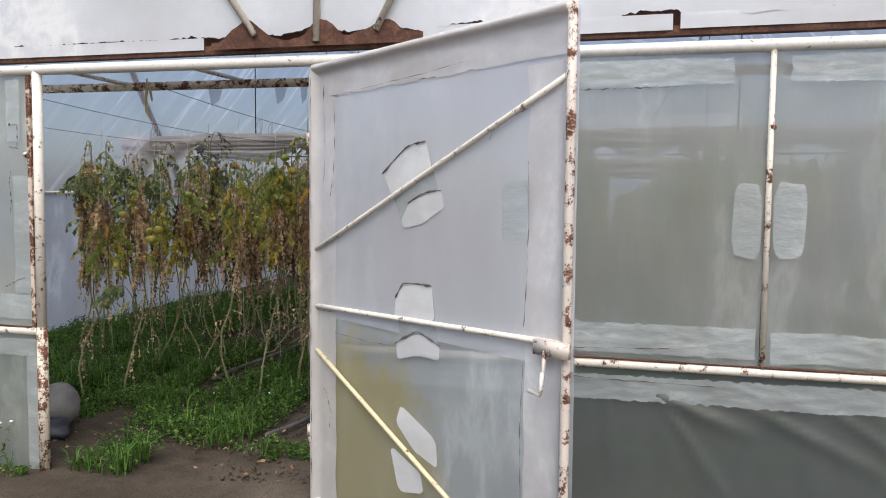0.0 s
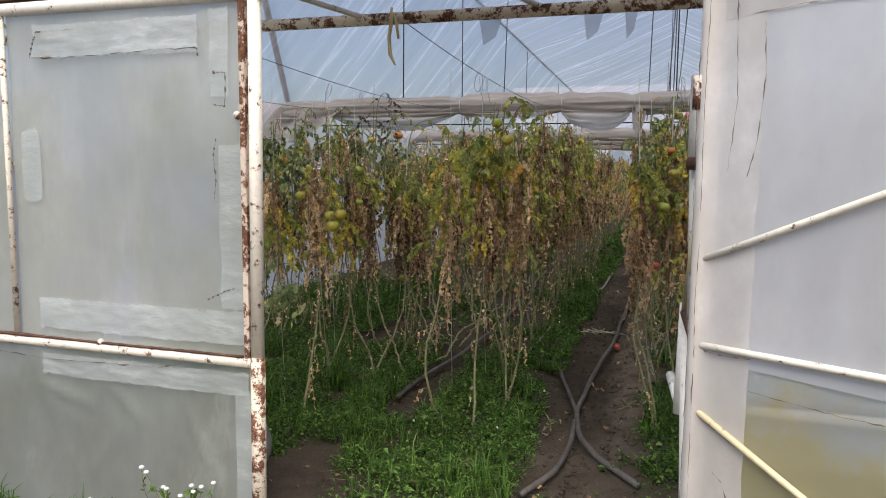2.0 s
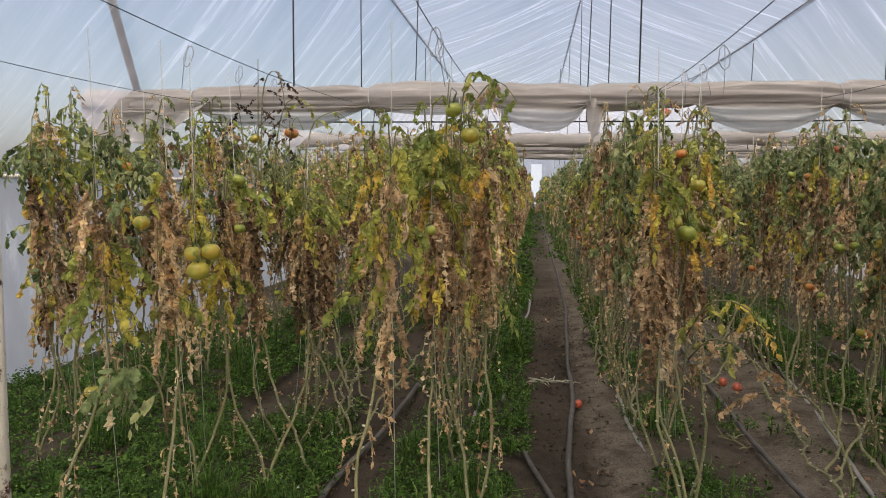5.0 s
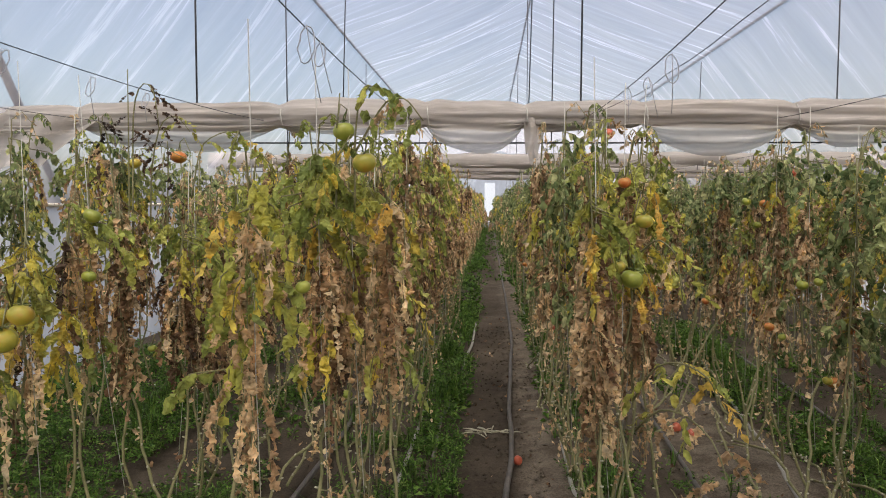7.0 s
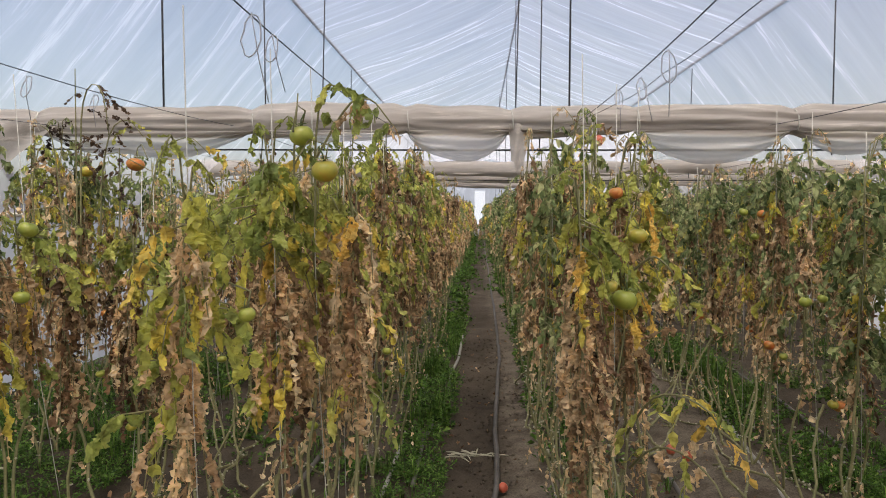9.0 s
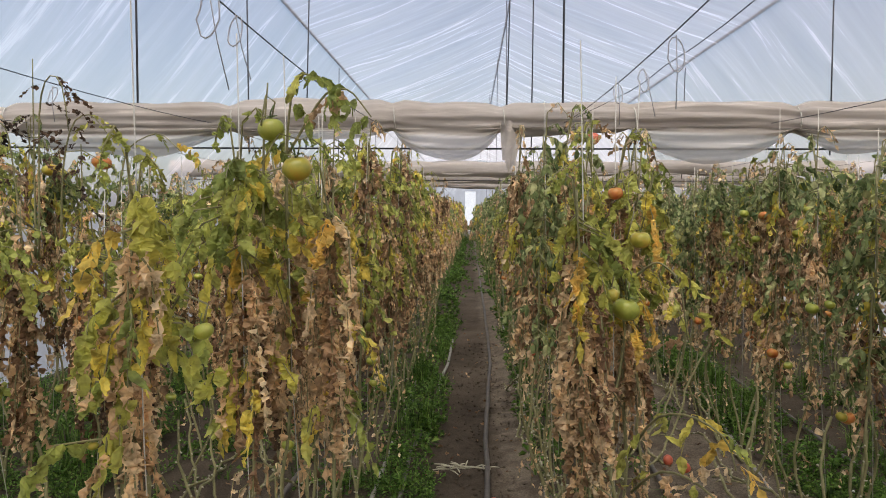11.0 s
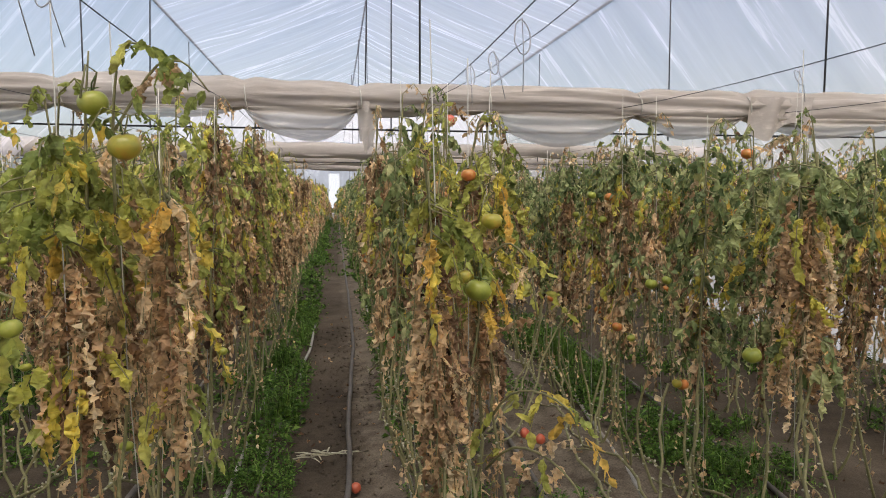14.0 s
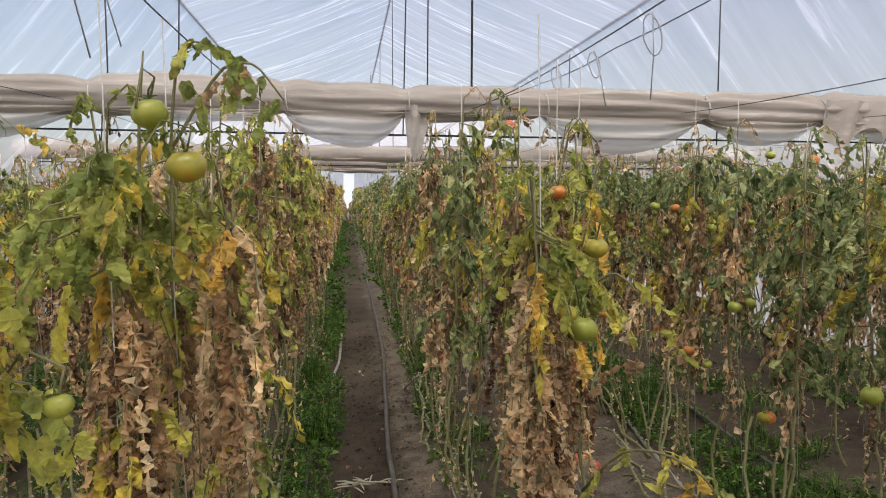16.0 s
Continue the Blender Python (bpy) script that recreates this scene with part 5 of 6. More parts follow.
# ================= hoses and litter =================
def hose(name, pts, r, mat, label):
    p = np.array(pts, float)
    s = np.linspace(0, 1, len(p))
    t = np.linspace(0, 1, max(24, 6 * len(p)))
    c = np.stack([np.interp(t, s, p[:, i]) for i in range(p.shape[1])], 1)
    for _ in range(3):
        c[1:-1] = 0.25 * c[:-2] + 0.5 * c[1:-1] + 0.25 * c[2:]
    pts3 = [(x + wob(y, 2.0, 0.012), y, r + 0.012 + 0.008 * math.sin(3 * y)) for x, y in c]
    ob = put(name, Mesh().tube(pts3, r, 8), mat)
    return tagged(ob, label, "hose", "drip hoses")


hose("hose", [(-1.50, 4.2), (-1.70, 4.45), (-1.83, 4.75), (-1.89, 5.2), (-1.88, 6.0), (-1.80, 7.0), (-1.78, 8.0), (-1.70, 10.0), (-1.66, 12.0), (-1.66, 20.0), (-1.66, 40.0)], 0.017, HOSE, "grey dusty irrigation hose lying along the trodden path")
hose("hose", [(-1.89, 5.2), (-1.97, 5.5), (-2.06, 5.85), (-2.12, 6.1)], 0.014, HOSE, "short dark hose branch on the path")
hose("hose", [(-2.02, 3.95), (-1.90, 4.25), (-1.86, 4.6), (-1.88, 5.0)], 0.015, HOSE, "dark hose bend near the doorway")
hose("hose", [(-2.44, 6.5), (-2.43, 7.75), (-2.40, 8.3), (-2.38, 10.0), (-2.36, 14.0)], 0.013, PALE_HOSE, "pale drip pipe under a plant row")
hose("hose", [(-2.28, 7.0), (-2.29, 7.75), (-2.24, 8.1), (-2.22, 8.5)], 0.014, HOSE, "grey drip pipe bent across the weeds")
hose("hose", [(-2.16, 9.3), (-2.16, 9.9), (-2.12, 10.6), (-2.10, 12.0)], 0.014, PALE_HOSE, "pale drip pipe beside the path")
hose("hose", [(-1.40, 5.6), (-1.48, 6.6), (-1.47, 7.1), (-1.46, 8.4), (-1.44, 9.8), (-1.42, 14.0)], 0.013, PALE_HOSE, "pale drip pipe under a plant row")
hose("hose", [(-0.45, 5.6), (-0.23, 6.98), (0.0, 8.5), (0.2, 9.8), (0.3, 14.0)], 0.013, PALE_HOSE, "pale drip pipe between the rows")
hose("hose", [(-0.75, 5.4), (-0.80, 6.6), (-0.75, 8.0), (-0.60, 10.5), (-0.55, 14.0)], 0.015, HOSE, "dark irrigation hose between two rows")
hose("hose", [(0.30, 5.5), (0.46, 6.66), (0.56, 8.0), (0.65, 10.0), (0.65, 14.0)], 0.014, HOSE, "dark irrigation hose between two rows")
hose("hose", [(-3.05, 5.1), (-3.07, 5.6), (-2.95, 6.4), (-2.92, 7.5), (-2.95, 9.5)], 0.016, HOSE, "dark hose in the narrow path between rows")


def dry_twig(x, y, seed, label, group, length=0.22, spread=1.0):
    rng = np.random.default_rng(seed)
    a = rng.uniform(0, 6.28)
    d = np.array([math.cos(a), math.sin(a), 0])
    pts = [np.array([x, y, 0.03]) + d * length * (i / 6 - 0.5) + rng.normal(size=3) * (0.012, 0.012, 0.008) for i in range(7)]
    root = put("dry_twig", Mesh().tube(pts, 0.005, 5), SCAR if spread > 1 else STEM)
    tagged(root, label, "twig", group)
    for i in (1, 2, 3, 3, 4, 4, 5, 5) * (2 if spread > 1 else 1):
        e = rng.normal(size=3) * (0.055 * spread, 0.055 * spread, 0.014) + (0, 0, 0.014)
        put("side_branch", Mesh().tube([pts[i], pts[i] + e * 0.6 + (0, 0, 0.006), pts[i] + e], [0.003, 0.005, 0.003], 4), SCAR if spread > 1 else STEM, root)


dry_twig(-1.92, 7.52, 1, "dry branched truss lying across the path", "dry twigs", 0.30, 1.5)
for k, (x, y) in enumerate(((-0.5, 8.2), (-0.35, 7.4), (0.1, 7.9), (-3.2, 6.6), (-3.1, 7.6), (-0.9, 6.4), (-1.6, 5.4), (-2.0, 4.9))):
    dry_twig(x, y, 30 + k, "dry vine twig lying on the soil", "dry twigs", 0.22)


def lump(name, at, size, seed, rough, mat, label, category):
    """A rounded uneven body."""
    v, f = [], []
    k, rings = 20, 12
    for i in range(rings + 1):
        th = math.pi * i / rings
        for j in range(k):
            ph = 2 * math.pi * j / k
            d = Vector((math.sin(th) * math.cos(ph), math.sin(th) * math.sin(ph), math.cos(th)))
            g = 1 + rough * noise.noise(d * 1.7 + Vector((seed, 0, 0))) + 0.4 * rough * noise.noise(d * 5 + Vector((seed, 3, 0)))
            v.append((d.x * size[0] * g, d.y * size[1] * g, d.z * size[2] * g))
    for i in range(rings):
        for j in range(k):
            f.append((i * k + j, (i + 1) * k + j, (i + 1) * k + (j + 1) % k, i * k + (j + 1) % k))
    return tagged(put(name, Mesh().add(v, f), mat, at=at), label, category)


BAG = plain("black_plastic", [(0.3, (0.02, 0.022, 0.028)), (0.7, (0.07, 0.075, 0.09))], 14.0, 0.35)
GREY_PLASTIC = plain("dusty_grey_plastic", [(0.3, (0.13, 0.12, 0.115)), (0.7, (0.26, 0.25, 0.24))], 12.0, 0.6)
lump("plastic_bag", (-3.30, 3.62, 0.06), (0.13, 0.12, 0.08), 2.0, 0.5, BAG, "crumpled black plastic bag lying behind the door post", "bag")
lump("round_bucket", (-3.36, 3.78, 0.16), (0.12, 0.12, 0.15), 5.0, 0.08, GREY_PLASTIC, "dusty grey rounded bucket behind the door post", "bucket")


# ================= weeds =================
def weed_amount(x, y):
    """How thick the weeds grow at a place, 0 to 1."""
    if not (MID_X - EAVE_X + 0.1 < x < MID_X + EAVE_X - 0.1):
        return 0.0
    n = noise.noise((x * 1.3, y * 1.1, 11)) * 0.5 + 0.5 * noise.noise((x * 3.5, y * 3.1, 4))
    row = min(abs(x - r) for r in ROWS_X)
    if y < WALL_Y - 0.03:
        return 0.5 + 0.6 * n if -5.5 < x < -2.95 and y > 3.0 + 0.12 * n else 0.0
    if -2.10 + 0.07 * n < x < -1.50 + 0.05 * n and y > 4.6:
        return 0.0 if y < 16 else 0.08
    if y < WALL_Y + 0.75:
        if -2.80 < x < -2.45 and 3.18 < y < 3.55 + 0.2 * n:
            return 0.8
        if -1.95 < x < -1.40 and y > 3.6:
            return 0.5
        return 0.0 if not (-2.75 < x < -2.05 and y > WALL_Y + 0.55) else 0.5
    if y < 4.25 and x < -2.95:
        return 0.75 if x < -3.35 + 0.2 * n and y > 3.95 else 0.0
    if -3.08 + 0.06 * n < x < -2.78 + 0.06 * n and y > 4.85 + 0.3 * n:
        return 0.0 if y < 7 else max(0.0, n) * 0.5
    if y < 5.3 and x < -2.05:
        return 0.92 if n > -0.28 else 0.15
    if x < -4.0 and y < 10:
        return 0.6 + 0.8 * n
    if x < -2.1 and y < 6.3:
        return 0.85 if n > -0.18 else 0.05
    if -1.50 <= x < -0.95 and 4.3 < y < 5.9:
        return 0.8 if n > -0.2 else 0.1
    if x >= -1.5 and y < 4.4:
        return 0.15
    if -2.46 < x < -2.08 and y > 6.4:
        return max(0.0, 0.72 + 1.8 * n)
    if -1.52 < x < -1.22 and y > 7.4:
        return max(0.0, 0.60 + 1.8 * n)
    if -0.05 < x < 0.55 and y > 5.4:
        return max(0.0, 0.55 + 1.6 * n)
    if -0.95 < x < -0.05:
        return max(0.0, n - 0.12) * 0.9
    if row < 0.30:
        return max(0.0, 0.10 + 1.6 * n)
    return max(0.0, n - 0.2) * 0.6


def mound(x, y):
    """Height of the weed cushions at a place."""
    c = noise.noise((x * 4.3, y * 4.0, 21)) + 0.5 * noise.noise((x * 9.5, y * 9.0, 7))
    return 0.080 + 0.125 * max(-0.5, c)


def weeds():
    rng = np.random.default_rng(9)
    base, way, ln, wd = [], [], [], []
    fl = Mesh()
    blades = []
    zones = ((-5.8, 3.2, 2.72, 7.5, 1500), (-5.8, 3.2, 7.5, 13.0, 700), (-5.8, 3.2, 13.0, 45.0, 100))
    for x0, x1, y0, y1, dens in zones:
        n = int((x1 - x0) * (y1 - y0) * dens)
        grow = 0.72 if dens > 1000 else 1.05 if dens > 150 else 2.3
        for x, y, q in zip(rng.uniform(x0, x1, n), rng.uniform(y0, y1, n), rng.random(n)):
            if y > 12 and not -3.6 < x < -0.4:
                continue
            w = weed_amount(x, y)
            if q > w:
                continue
            h = mound(x, y) * rng.uniform(0.55, 1.25) * (0.7 + 0.4 * min(1.0, w)) * (1.35 if grow > 1 else 1.0)
            tuft = noise.noise((x * 1.9, y * 1.7, 40))
            if rng.random() < (0.75 if tuft > 0.22 else 0.10):
                a = rng.uniform(0, 6.28, 6)
                for i in range(6):
                    blades.append((x, y, a[i], h * rng.uniform(0.9, 1.9), rng.uniform(0.4, 1.2)))
                continue
            k = 10
            big = 1.7 if rng.random() < 0.10 else 1.0
            hh = np.linspace(0.25, 1.0, k) * h
            a = rng.uniform(0, 6.28, k)
            lean = rng.normal(size=2) * 0.4
            b = np.stack([x + lean[0] * hh + 0.012 * np.cos(a), y + lean[1] * hh + 0.012 * np.sin(a), hh], 1)
            base.append(b)
            way.append(np.stack([np.cos(a), np.sin(a), rng.uniform(-0.15, 0.9, k)], 1))
            ln.append(rng.uniform(0.018, 0.042, k) * grow * big)
            wd.append(rng.uniform(0.005, 0.011, k) * grow * big)
            if rng.random() < 0.004 and y < 9:
                fl.tube([(x, y, h + 0.01), (x, y, h + 0.020)], [0.008, 0.005], 6)
    base, way, ln, wd = (np.concatenate(v) for v in (base, way, ln, wd))
    n = len(base)
    way = unit(way)
    side = unit(np.cross(way, rng.normal(size=(n, 3)) * 0.5 + (0, 0, 1.0)))
    mid = base + way * ln[:, None] * 0.5
    lift = np.array([0, 0, 1.0]) * (wd * 0.6)[:, None]
    v = np.stack([base, mid + side * wd[:, None] + lift, base + way * ln[:, None] - lift, mid - side * wd[:, None] + lift], 1).reshape(-1, 3)
    m = Mesh().add(v, [(4 * i, 4 * i + 1, 4 * i + 2, 4 * i + 3) for i in range(n)])
    root = tagged(new("weeds"), "dense low green chickweed and grass between the vine rows", "weeds", kind="stuff")
    put("weed_leaves", m, WEED_LEAF, root, smooth=False)
    g = Mesh()
    v, f = [], []
    for x, y, a, h, arch in blades:
        c, s = math.cos(a), math.sin(a)
        i = len(v)
        r1, r2 = 0.18 * arch * h, 0.75 * arch * h
        v += [(x - 0.0028 * s, y + 0.0028 * c, 0), (x + 0.0028 * s, y - 0.0028 * c, 0), (x + r1 * c + 0.0024 * s, y + r1 * s - 0.0024 * c, 0.7 * h), (x + r1 * c - 0.0024 * s, y + r1 * s + 0.0024 * c, 0.7 * h), (x + r2 * c, y + r2 * s, h * (1.05 - 0.25 * arch))]
        f += [(i, i + 1, i + 2, i + 3), (i + 3, i + 2, i + 4)]
    put("grass_blades", g.add(v, f), WEED_LEAF, root, smooth=False)
    put("small_flowers", fl, FLOWER, root, "tiny white flower heads")


weeds()


def flowering_weed(x, y, seed):
    rng = np.random.default_rng(seed)
    root = empty("flowering_weed", (x, y, 0), "thin green weed with small white flowers outside the film", "weed", "flowering weeds")
    packs = []
    for k in range(5):
        st = vine_points(rng, rng.uniform(0.22, 0.40), rng.normal(size=2) * 0.22, 6, 0.01)
        put("stalk", Mesh().tube(st, 0.002, 4), STEM, root)
        put("flower_head", Mesh().tube([st[-1], st[-1] + (0, 0, 0.006), st[-1] + (0, 0, 0.012)], [0.004, 0.011, 0.007], 7), FLOWER, root)
        n = 10
        t = rng.uniform(0.2, 0.95, n) * st[-1, 2]
        b = np.stack([np.interp(t, st[:, 2], st[:, i]) for i in range(3)], 1)
        packs.append((b, rng.normal(size=(n, 3)) + (0, 0, 0.3), rng.uniform(0.02, 0.05, n), rng.uniform(0.005, 0.011, n), rng.uniform(0, 0.5, n), np.full(n, 0.1)))
    tagged(put("weed_leaves", leaf_mesh(rng, packs), WEED_LEAF, root, smooth=False), kind="stuff")


for k, (x, y) in enumerate(((-3.10, 3.0), (-3.22, 3.02))):
    flowering_weed(x, y, 60 + k)


# ================= bare vines lowered along the ground =================
def bare_vine(x0, y0, x1, y1, lift, seed):
    rng = np.random.default_rng(seed)
    n = 22
    pts, scars = [], Mesh()
    for i in range(n):
        q = i / (n - 1)
        z = 0.03 + lift * math.sin(math.pi * min(1, q * 1.1)) ** 2 + 0.02 * math.sin(9 * q + seed)
        pts.append(np.array([x0 + (x1 - x0) * q + wob(5 * q, seed, 0.06), y0 + (y1 - y0) * q, max(0.02, z)]))
    root = put("bare_vine", Mesh().tube(pts, np.linspace(0.009, 0.006, n), 6), STEM)
    tagged(root, "long leafless tomato stem lying along the row", "vine", "lowered vines")
    for p in pts[1:-1]:
        d = rng.normal(size=3) * (1, 1, 0.4) + (0, 0, 0.5)
        d /= np.linalg.norm(d)
        scars.tube([p + d * 0.005, p + d * 0.016, p + d * 0.02], [0.005, 0.005, 0.003], 5)
    tagged(put("scar_tissue", scars, SCAR, root, "pale scars of picked leaves"), kind="stuff")


def leaning_vine(foot, head, seed):
    """A leafless stem that hangs from the row and lies down on the soil."""
    rng = np.random.default_rng(seed)
    a, b = np.array(foot), np.array(head)
    pts, scars = [], Mesh()
    for q in np.linspace(0, 1, 16):
        p = a + (b - a) * q
        p[2] = a[2] + (b[2] - a[2]) * q ** 1.8 + 0.012 * math.sin(11 * q + seed)
        p[0] += wob(4 * q, seed, 0.035)
        pts.append(p)
    root = put("leaning_vine", Mesh().tube(pts, np.linspace(0.0085, 0.0065, 16), 6), STEM)
    tagged(root, "leafless tomato stem hanging from the row down to the soil", "vine", "lowered vines")
    for p in pts[1:-1]:
        d = rng.normal(size=3)
        d /= np.linalg.norm(d)
        scars.tube([p + d * 0.005, p + d * 0.014, p + d * 0.017], [0.0045, 0.0045, 0.003], 5)
    tagged(put("scar_tissue", scars, SCAR, root, "pale scars of picked leaves"), kind="stuff")


vine_rng = random.Random(3)
for k in range(11):
    y = vine_rng.uniform(4.9, 9.0)
    x = vine_rng.uniform(-0.75, -0.15)
    bare_vine(x, y, x + vine_rng.uniform(0.0, 0.35), y + vine_rng.uniform(1.4, 2.6), vine_rng.uniform(0.02, 0.22), 200 + k)
for k in range(10):
    y = vine_rng.uniform(5.8, 10.0)
    x = vine_rng.uniform(-3.6, -3.0)
    bare_vine(x, y, x + vine_rng.uniform(-0.2, 0.35), y + vine_rng.uniform(1.2, 2.4), vine_rng.uniform(0.04, 0.25), 240 + k)
for k in range(7):
    y = vine_rng.uniform(5.6, 9.0)
    x = -1.42 + vine_rng.uniform(-0.08, 0.05)
    bare_vine(x, y, x + vine_rng.uniform(-0.06, 0.06), y + vine_rng.uniform(1.0, 1.8), vine_rng.uniform(0.05, 0.25), 270 + k)


for k in range(6):
    y = vine_rng.uniform(5.3, 8.6)
    x = vine_rng.uniform(-0.85, -0.45)
    leaning_vine((x, y, 0.02), (vine_rng.uniform(-0.28, -0.10), y + vine_rng.uniform(0.35, 1.1), vine_rng.uniform(0.55, 0.85)), 300 + k)
for k in range(9):
    y = vine_rng.uniform(5.4, 8.0)
    x = vine_rng.uniform(-3.30, -3.0)
    leaning_vine((x, y, 0.02), (vine_rng.uniform(-3.6, -3.42), y + vine_rng.uniform(0.3, 0.9), vine_rng.uniform(0.5, 0.8)), 330 + k)


# ================= shoots that stand out of the rows =================
def shoot(pts, looks, leaf_scale, seed, name="shoot"):
    """A branch with hanging leaves, on the nearest plant."""
    rng = np.random.default_rng(seed)
    pts = np.array(pts, float)
    px, py, ob, place = min(PLANTS, key=lambda p: (p[0] - pts[0][0]) ** 2 + (p[1] - pts[0][1]) ** 2)
    inv = np.array(place.inverted())
    pts = pts @ inv[:3, :3].T + inv[:3, 3]
    s = np.linspace(0, 1, len(pts))
    t = np.linspace(0, 1, 12)
    c = np.stack([np.interp(t, s, pts[:, i]) for i in range(3)], 1)
    c[1:-1] = 0.25 * c[:-2] + 0.5 * c[1:-1] + 0.25 * c[2:]
    branch = put(name, Mesh().tube(c, np.linspace(0.0045, 0.002, 12), 6), STEM, ob)
    for h, key, size in looks:
        p0 = np.array([np.interp(h, t, c[:, i]) for i in range(3)])
        n = 7
        az = rng.uniform(0, 6.28)
        out = np.array([math.cos(az), math.sin(az), 0.25])
        reach = 0.11 * size
        q = np.linspace(0.2, 1, n)
        b = p0 + np.outer(q, out) * reach - np.outer(q ** 2, (0, 0, 1)) * 0.10 * size
        way = rng.normal(size=(n, 3)) * 0.4 + out * 0.5 + (0, 0, -1.0)
        k = leaf_scale * size
        pack = (b, way, rng.uniform(0.035, 0.070, n) * k, rng.uniform(0.010, 0.017, n) * k, rng.uniform(0, 0.9, n), np.full(n, 0.35 if key in ("dry", "dark") else 0.12))
        put("leaf", one_leaf(rng, pack), {"green": FRESH_LEAF, "dark": BLACKENED_LEAF, "deep": GREEN_LEAF}.get(key) or LEAF_LOOK[key][1], branch, smooth=False)


G, Y, D, K = "green", "yellow", "dry", "dark"
shoot([(-2.40, 5.18, 1.55), (-2.40, 5.18, 1.8), (-2.38, 5.19, 1.98), (-2.31, 5.2, 1.97)], [(0.3, Y, 1.0), (0.5, G, 1.0), (0.75, G, 1.0), (0.85, G, 0.9), (0.95, G, 0.9), (1.0, G, 0.8)], 0.8, 1)
shoot([(-2.40, 5.18, 1.75), (-2.30, 5.2, 1.93), (-2.23, 5.2, 1.94), (-2.17, 5.2, 1.86)], [(0.4, G, 0.9), (0.6, G, 0.9), (0.8, G, 0.8), (1.0, G, 0.9), (0.7, D, 1.0)], 0.9, 2)
shoot([(-2.46, 5.16, 1.5), (-2.46, 5.17, 1.8), (-2.45, 5.18, 1.95)], [(0.1, Y, 1.1), (0.3, Y, 1.0), (0.5, G, 0.8)], 1.0, 3)
shoot([(-3.58, 5.95, 1.40), (-3.57, 5.95, 1.80), (-3.56, 5.94, 2.02), (-3.50, 5.90, 2.12), (-3.43, 5.88, 2.10), (-3.41, 5.88, 1.90)], [(0.3, K, 1.0), (0.42, K, 0.9), (0.52, K, 0.8), (0.66, K, 0.8), (0.76, K, 1.0), (0.84, K, 1.0), (0.92, K, 1.0), (1.0, K, 1.1)], 0.62, 4)
shoot([(-3.60, 5.96, 1.40), (-3.59, 5.95, 1.75), (-3.582, 5.94, 2.00), (-3.58, 5.94, 2.18)], [(0.25, G, 0.8), (0.4, K, 0.9), (0.55, K, 0.7), (0.62, K, 0.7)], 0.62, 5)
shoot([(-3.45, 6.3, 1.6), (-3.40, 6.3, 1.88), (-3.25, 6.3, 1.95), (-3.15, 6.3, 1.85)], [(0.4, G, 0.9), (0.6, G, 0.8), (0.85, Y, 1.0), (1.0, G, 1.0)], 0.9, 6)
shoot([(-1.40, 5.45, 0.85), (-1.36, 5.30, 1.02), (-1.30, 5.18, 1.06), (-1.235, 5.07, 1.03), (-1.22, 5.05, 0.95)], [(0.15, Y, 1.1), (0.3, G, 0.9), (0.45, Y, 1.2), (0.55, Y, 1.0), (0.7, G, 0.8), (0.8, Y, 1.2), (0.95, Y, 1.0), (1.0, D, 1.2)], 0.8, 7)
shoot([(-1.40, 5.40, 0.75), (-1.36, 5.25, 0.88), (-1.30, 5.12, 0.90), (-1.24, 5.00, 0.85), (-1.20, 4.97, 0.70)], [(0.2, Y, 0.9), (0.35, D, 1.2), (0.5, Y, 1.0), (0.65, D, 1.2), (0.8, D, 1.3), (0.95, D, 1.2), (1.0, D, 1.2)], 0.8, 8)
shoot([(-1.373, 5.52, 1.40), (-1.32, 5.46, 1.46), (-1.26, 5.42, 1.40), (-1.24, 5.40, 1.22)], [(0.5, Y, 0.9), (0.7, D, 1.0), (0.85, Y, 0.9), (1.0, D, 1.1)], 0.8, 9)


# ================= litter =================
def litter():
    """Fallen dry leaves and soil crumbs on the paths, too many to count."""
    rng = np.random.default_rng(41)
    n = 1500
    x, y = rng.uniform(-5.2, 2.6, n), 3.3 + 9.5 * rng.random(n) ** 1.4
    base = np.stack([x, y, np.full(n, 0.018)], 1)
    a = rng.uniform(0, 6.28, n)
    way = np.stack([np.cos(a), np.sin(a), rng.uniform(-0.05, 0.35, n)], 1)
    m = Mesh().add(*leaflets(rng, base, way, rng.uniform(0.02, 0.05, n), rng.uniform(0.006, 0.014, n), rng.uniform(-0.2, 0.8, n), np.full(n, 0.4)))
    ob = put("leaf_litter", m, DARK_DRY_LEAF, smooth=False)
    tagged(ob, "scattered dry fallen leaves on the soil", "litter", kind="stuff")
    v, f = [], []
    for k in range(5200):
        cx = rng.choice((-1.8, -1.75, -1.62, -0.85, 0.35, -3.0)) + rng.normal() * 0.20
        cy = 3.3 + 8.5 * rng.random() ** 1.3
        sz = 0.004 + 0.013 * rng.random() ** 2.5
        i = len(v)
        c = np.array([cx, cy, 0.006])
        for d in ((1, 0, 0), (0, 1, 0), (-1, 0, 0), (0, -1, 0), (0, 0, 0.9), (0, 0, -0.6)):
            v.append(c + np.array(d) * sz * rng.uniform(0.6, 1.3))
        f += [tuple(i + q for q in t) for t in ((0, 1, 4), (1, 2, 4), (2, 3, 4), (3, 0, 4), (1, 0, 5), (2, 1, 5), (3, 2, 5), (0, 3, 5))]
    ob = put("soil_crumbs", Mesh().add(v, f), SOIL)
    tagged(ob, "small crumbs and clods of soil on the paths", "soil", kind="stuff")


litter()

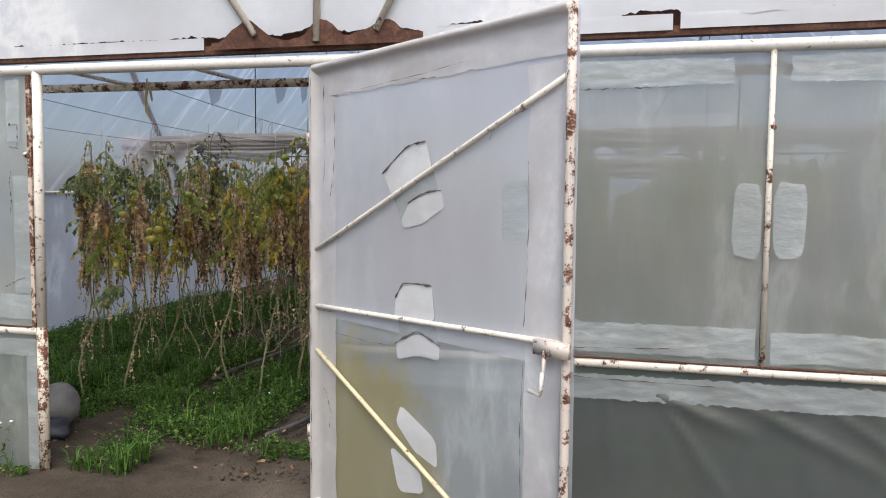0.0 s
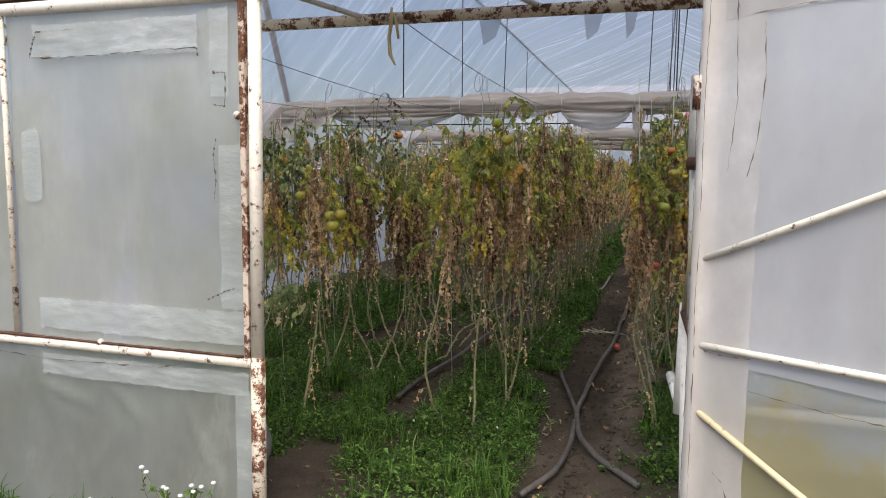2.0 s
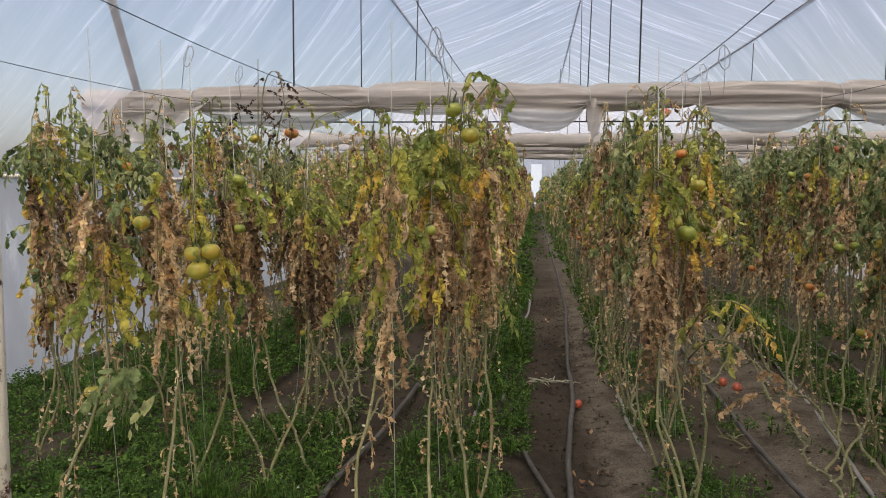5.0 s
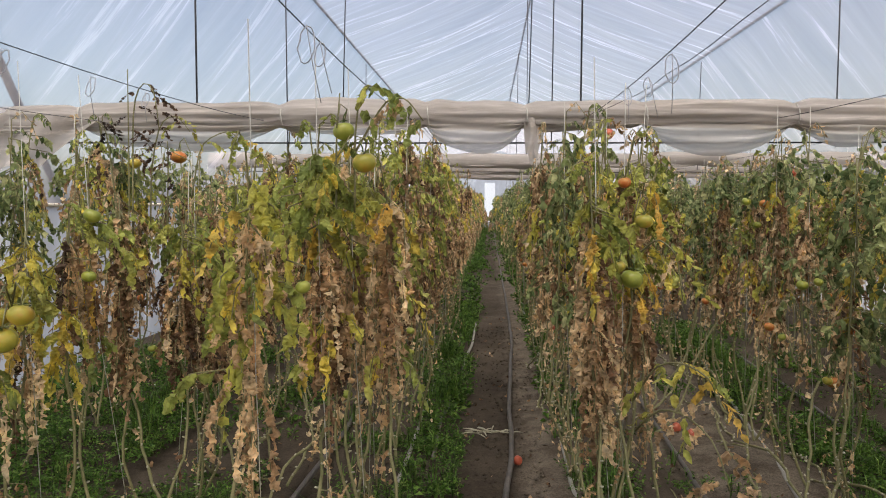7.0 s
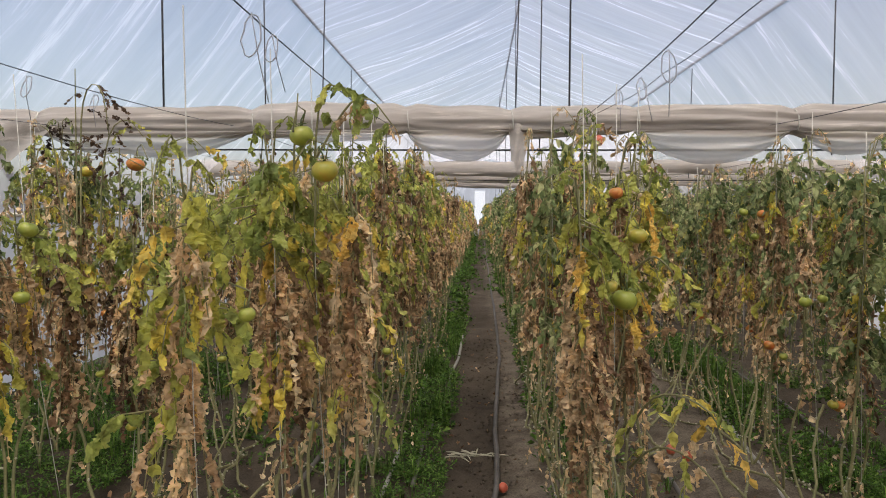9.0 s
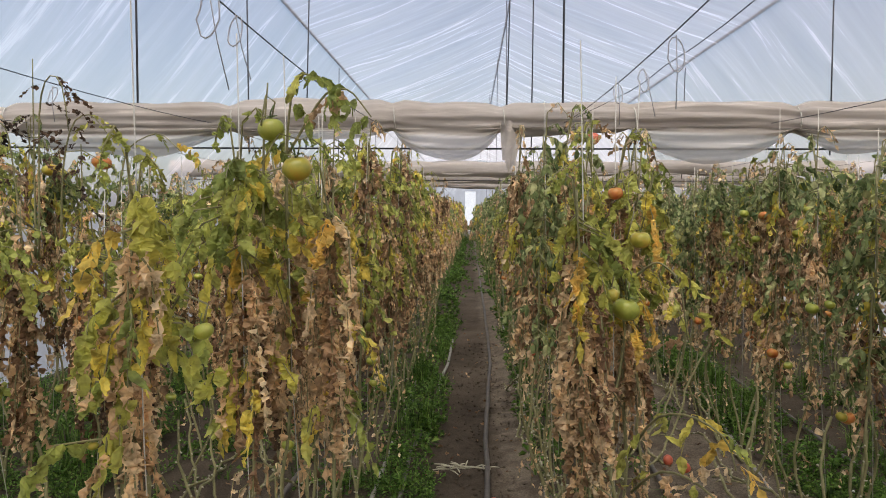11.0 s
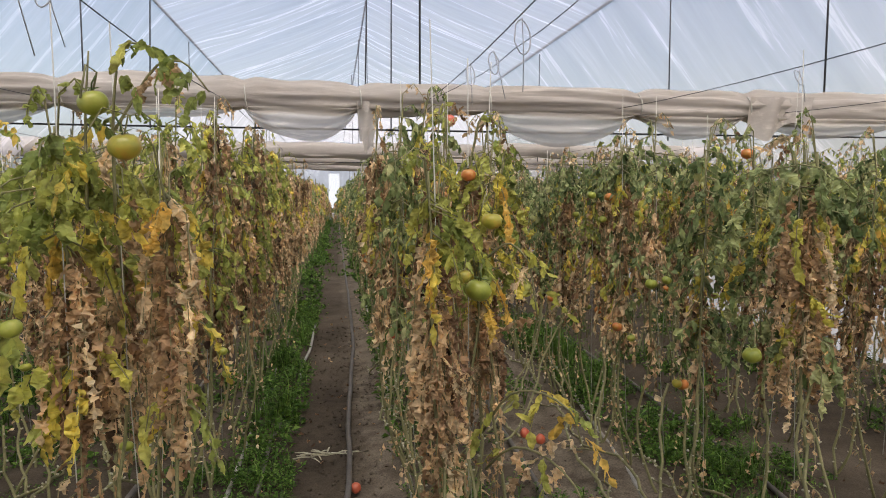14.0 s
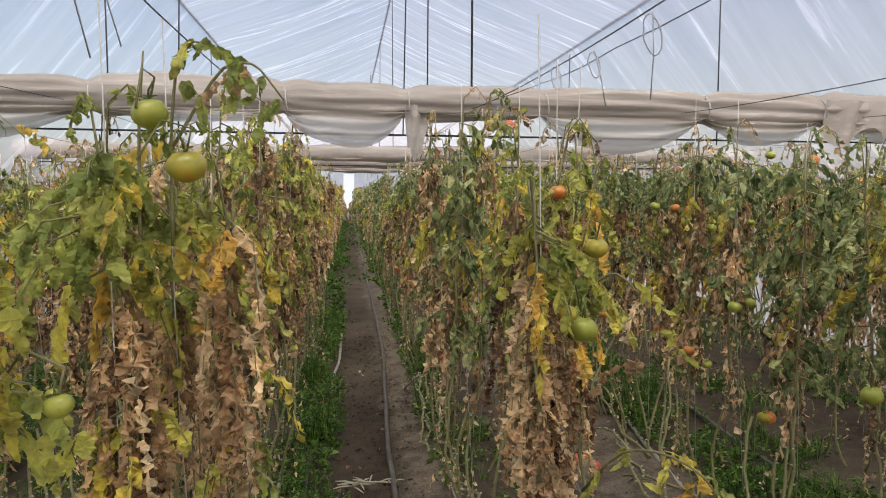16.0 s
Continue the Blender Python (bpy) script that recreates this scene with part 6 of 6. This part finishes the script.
shoot([(-1.33, 6.95, 1.55), (-1.34, 6.93, 1.85), (-1.31, 6.92, 2.06), (-1.26, 6.92, 2.08), (-1.22, 6.92, 2.0)], [(0.3, D, 1.0), (0.45, D, 1.0), (0.6, D, 0.9), (0.75, G, 0.8), (0.9, D, 0.8), (1.0, D, 0.9)], 0.8, 10)
shoot([(-3.52, 6.0, 1.45), (-3.50, 5.98, 1.75), (-3.44, 5.95, 1.95), (-3.36, 5.95, 1.98), (-3.30, 5.95, 1.90)], [(0.3, K, 0.9), (0.5, K, 0.8), (0.7, Y, 0.8), (0.85, G, 0.9), (1.0, Y, 1.0)], 0.7, 11)
shoot([(-3.66, 5.98, 1.40), (-3.68, 5.97, 1.72), (-3.70, 5.96, 1.92), (-3.74, 5.95, 1.95)], [(q, K, 0.9) for q in (0.35, 0.5, 0.65, 0.8, 1.0)], 0.62, 12)
shoot([(-3.45, 6.02, 1.45), (-3.43, 6.0, 1.70), (-3.42, 5.98, 1.86)], [(q, K, 0.9) for q in (0.3, 0.5, 0.7, 0.85, 1.0)], 0.62, 13)
shoot([(-3.80, 6.0, 1.4), (-3.82, 6.0, 1.7), (-3.78, 6.0, 1.88), (-3.72, 6.0, 1.82)], [(0.3, Y, 0.9), (0.5, D, 1.0), (0.7, G, 0.8), (0.9, D, 1.0)], 0.9, 14)
shoot([(-3.52, 4.78, 0.55), (-3.50, 4.72, 0.72), (-3.54, 4.66, 0.84), (-3.60, 4.62, 0.80)], [(0.3, "deep", 1.3), (0.5, "deep", 1.4), (0.65, "deep", 1.4), (0.8, "deep", 1.4), (0.95, "deep", 1.2), (1.0, "deep", 1.1)], 0.85, 15)
shoot([(-3.84, 5.20, 1.15), (-3.86, 5.16, 1.35), (-3.84, 5.12, 1.52), (-3.78, 5.10, 1.56)], [(0.2, "deep", 1.2), (0.35, "deep", 1.3), (0.5, "deep", 1.3), (0.6, "deep", 1.2), (0.75, "deep", 1.3), (0.85, "deep", 1.1), (1.0, "deep", 1.0)], 0.75, 16)
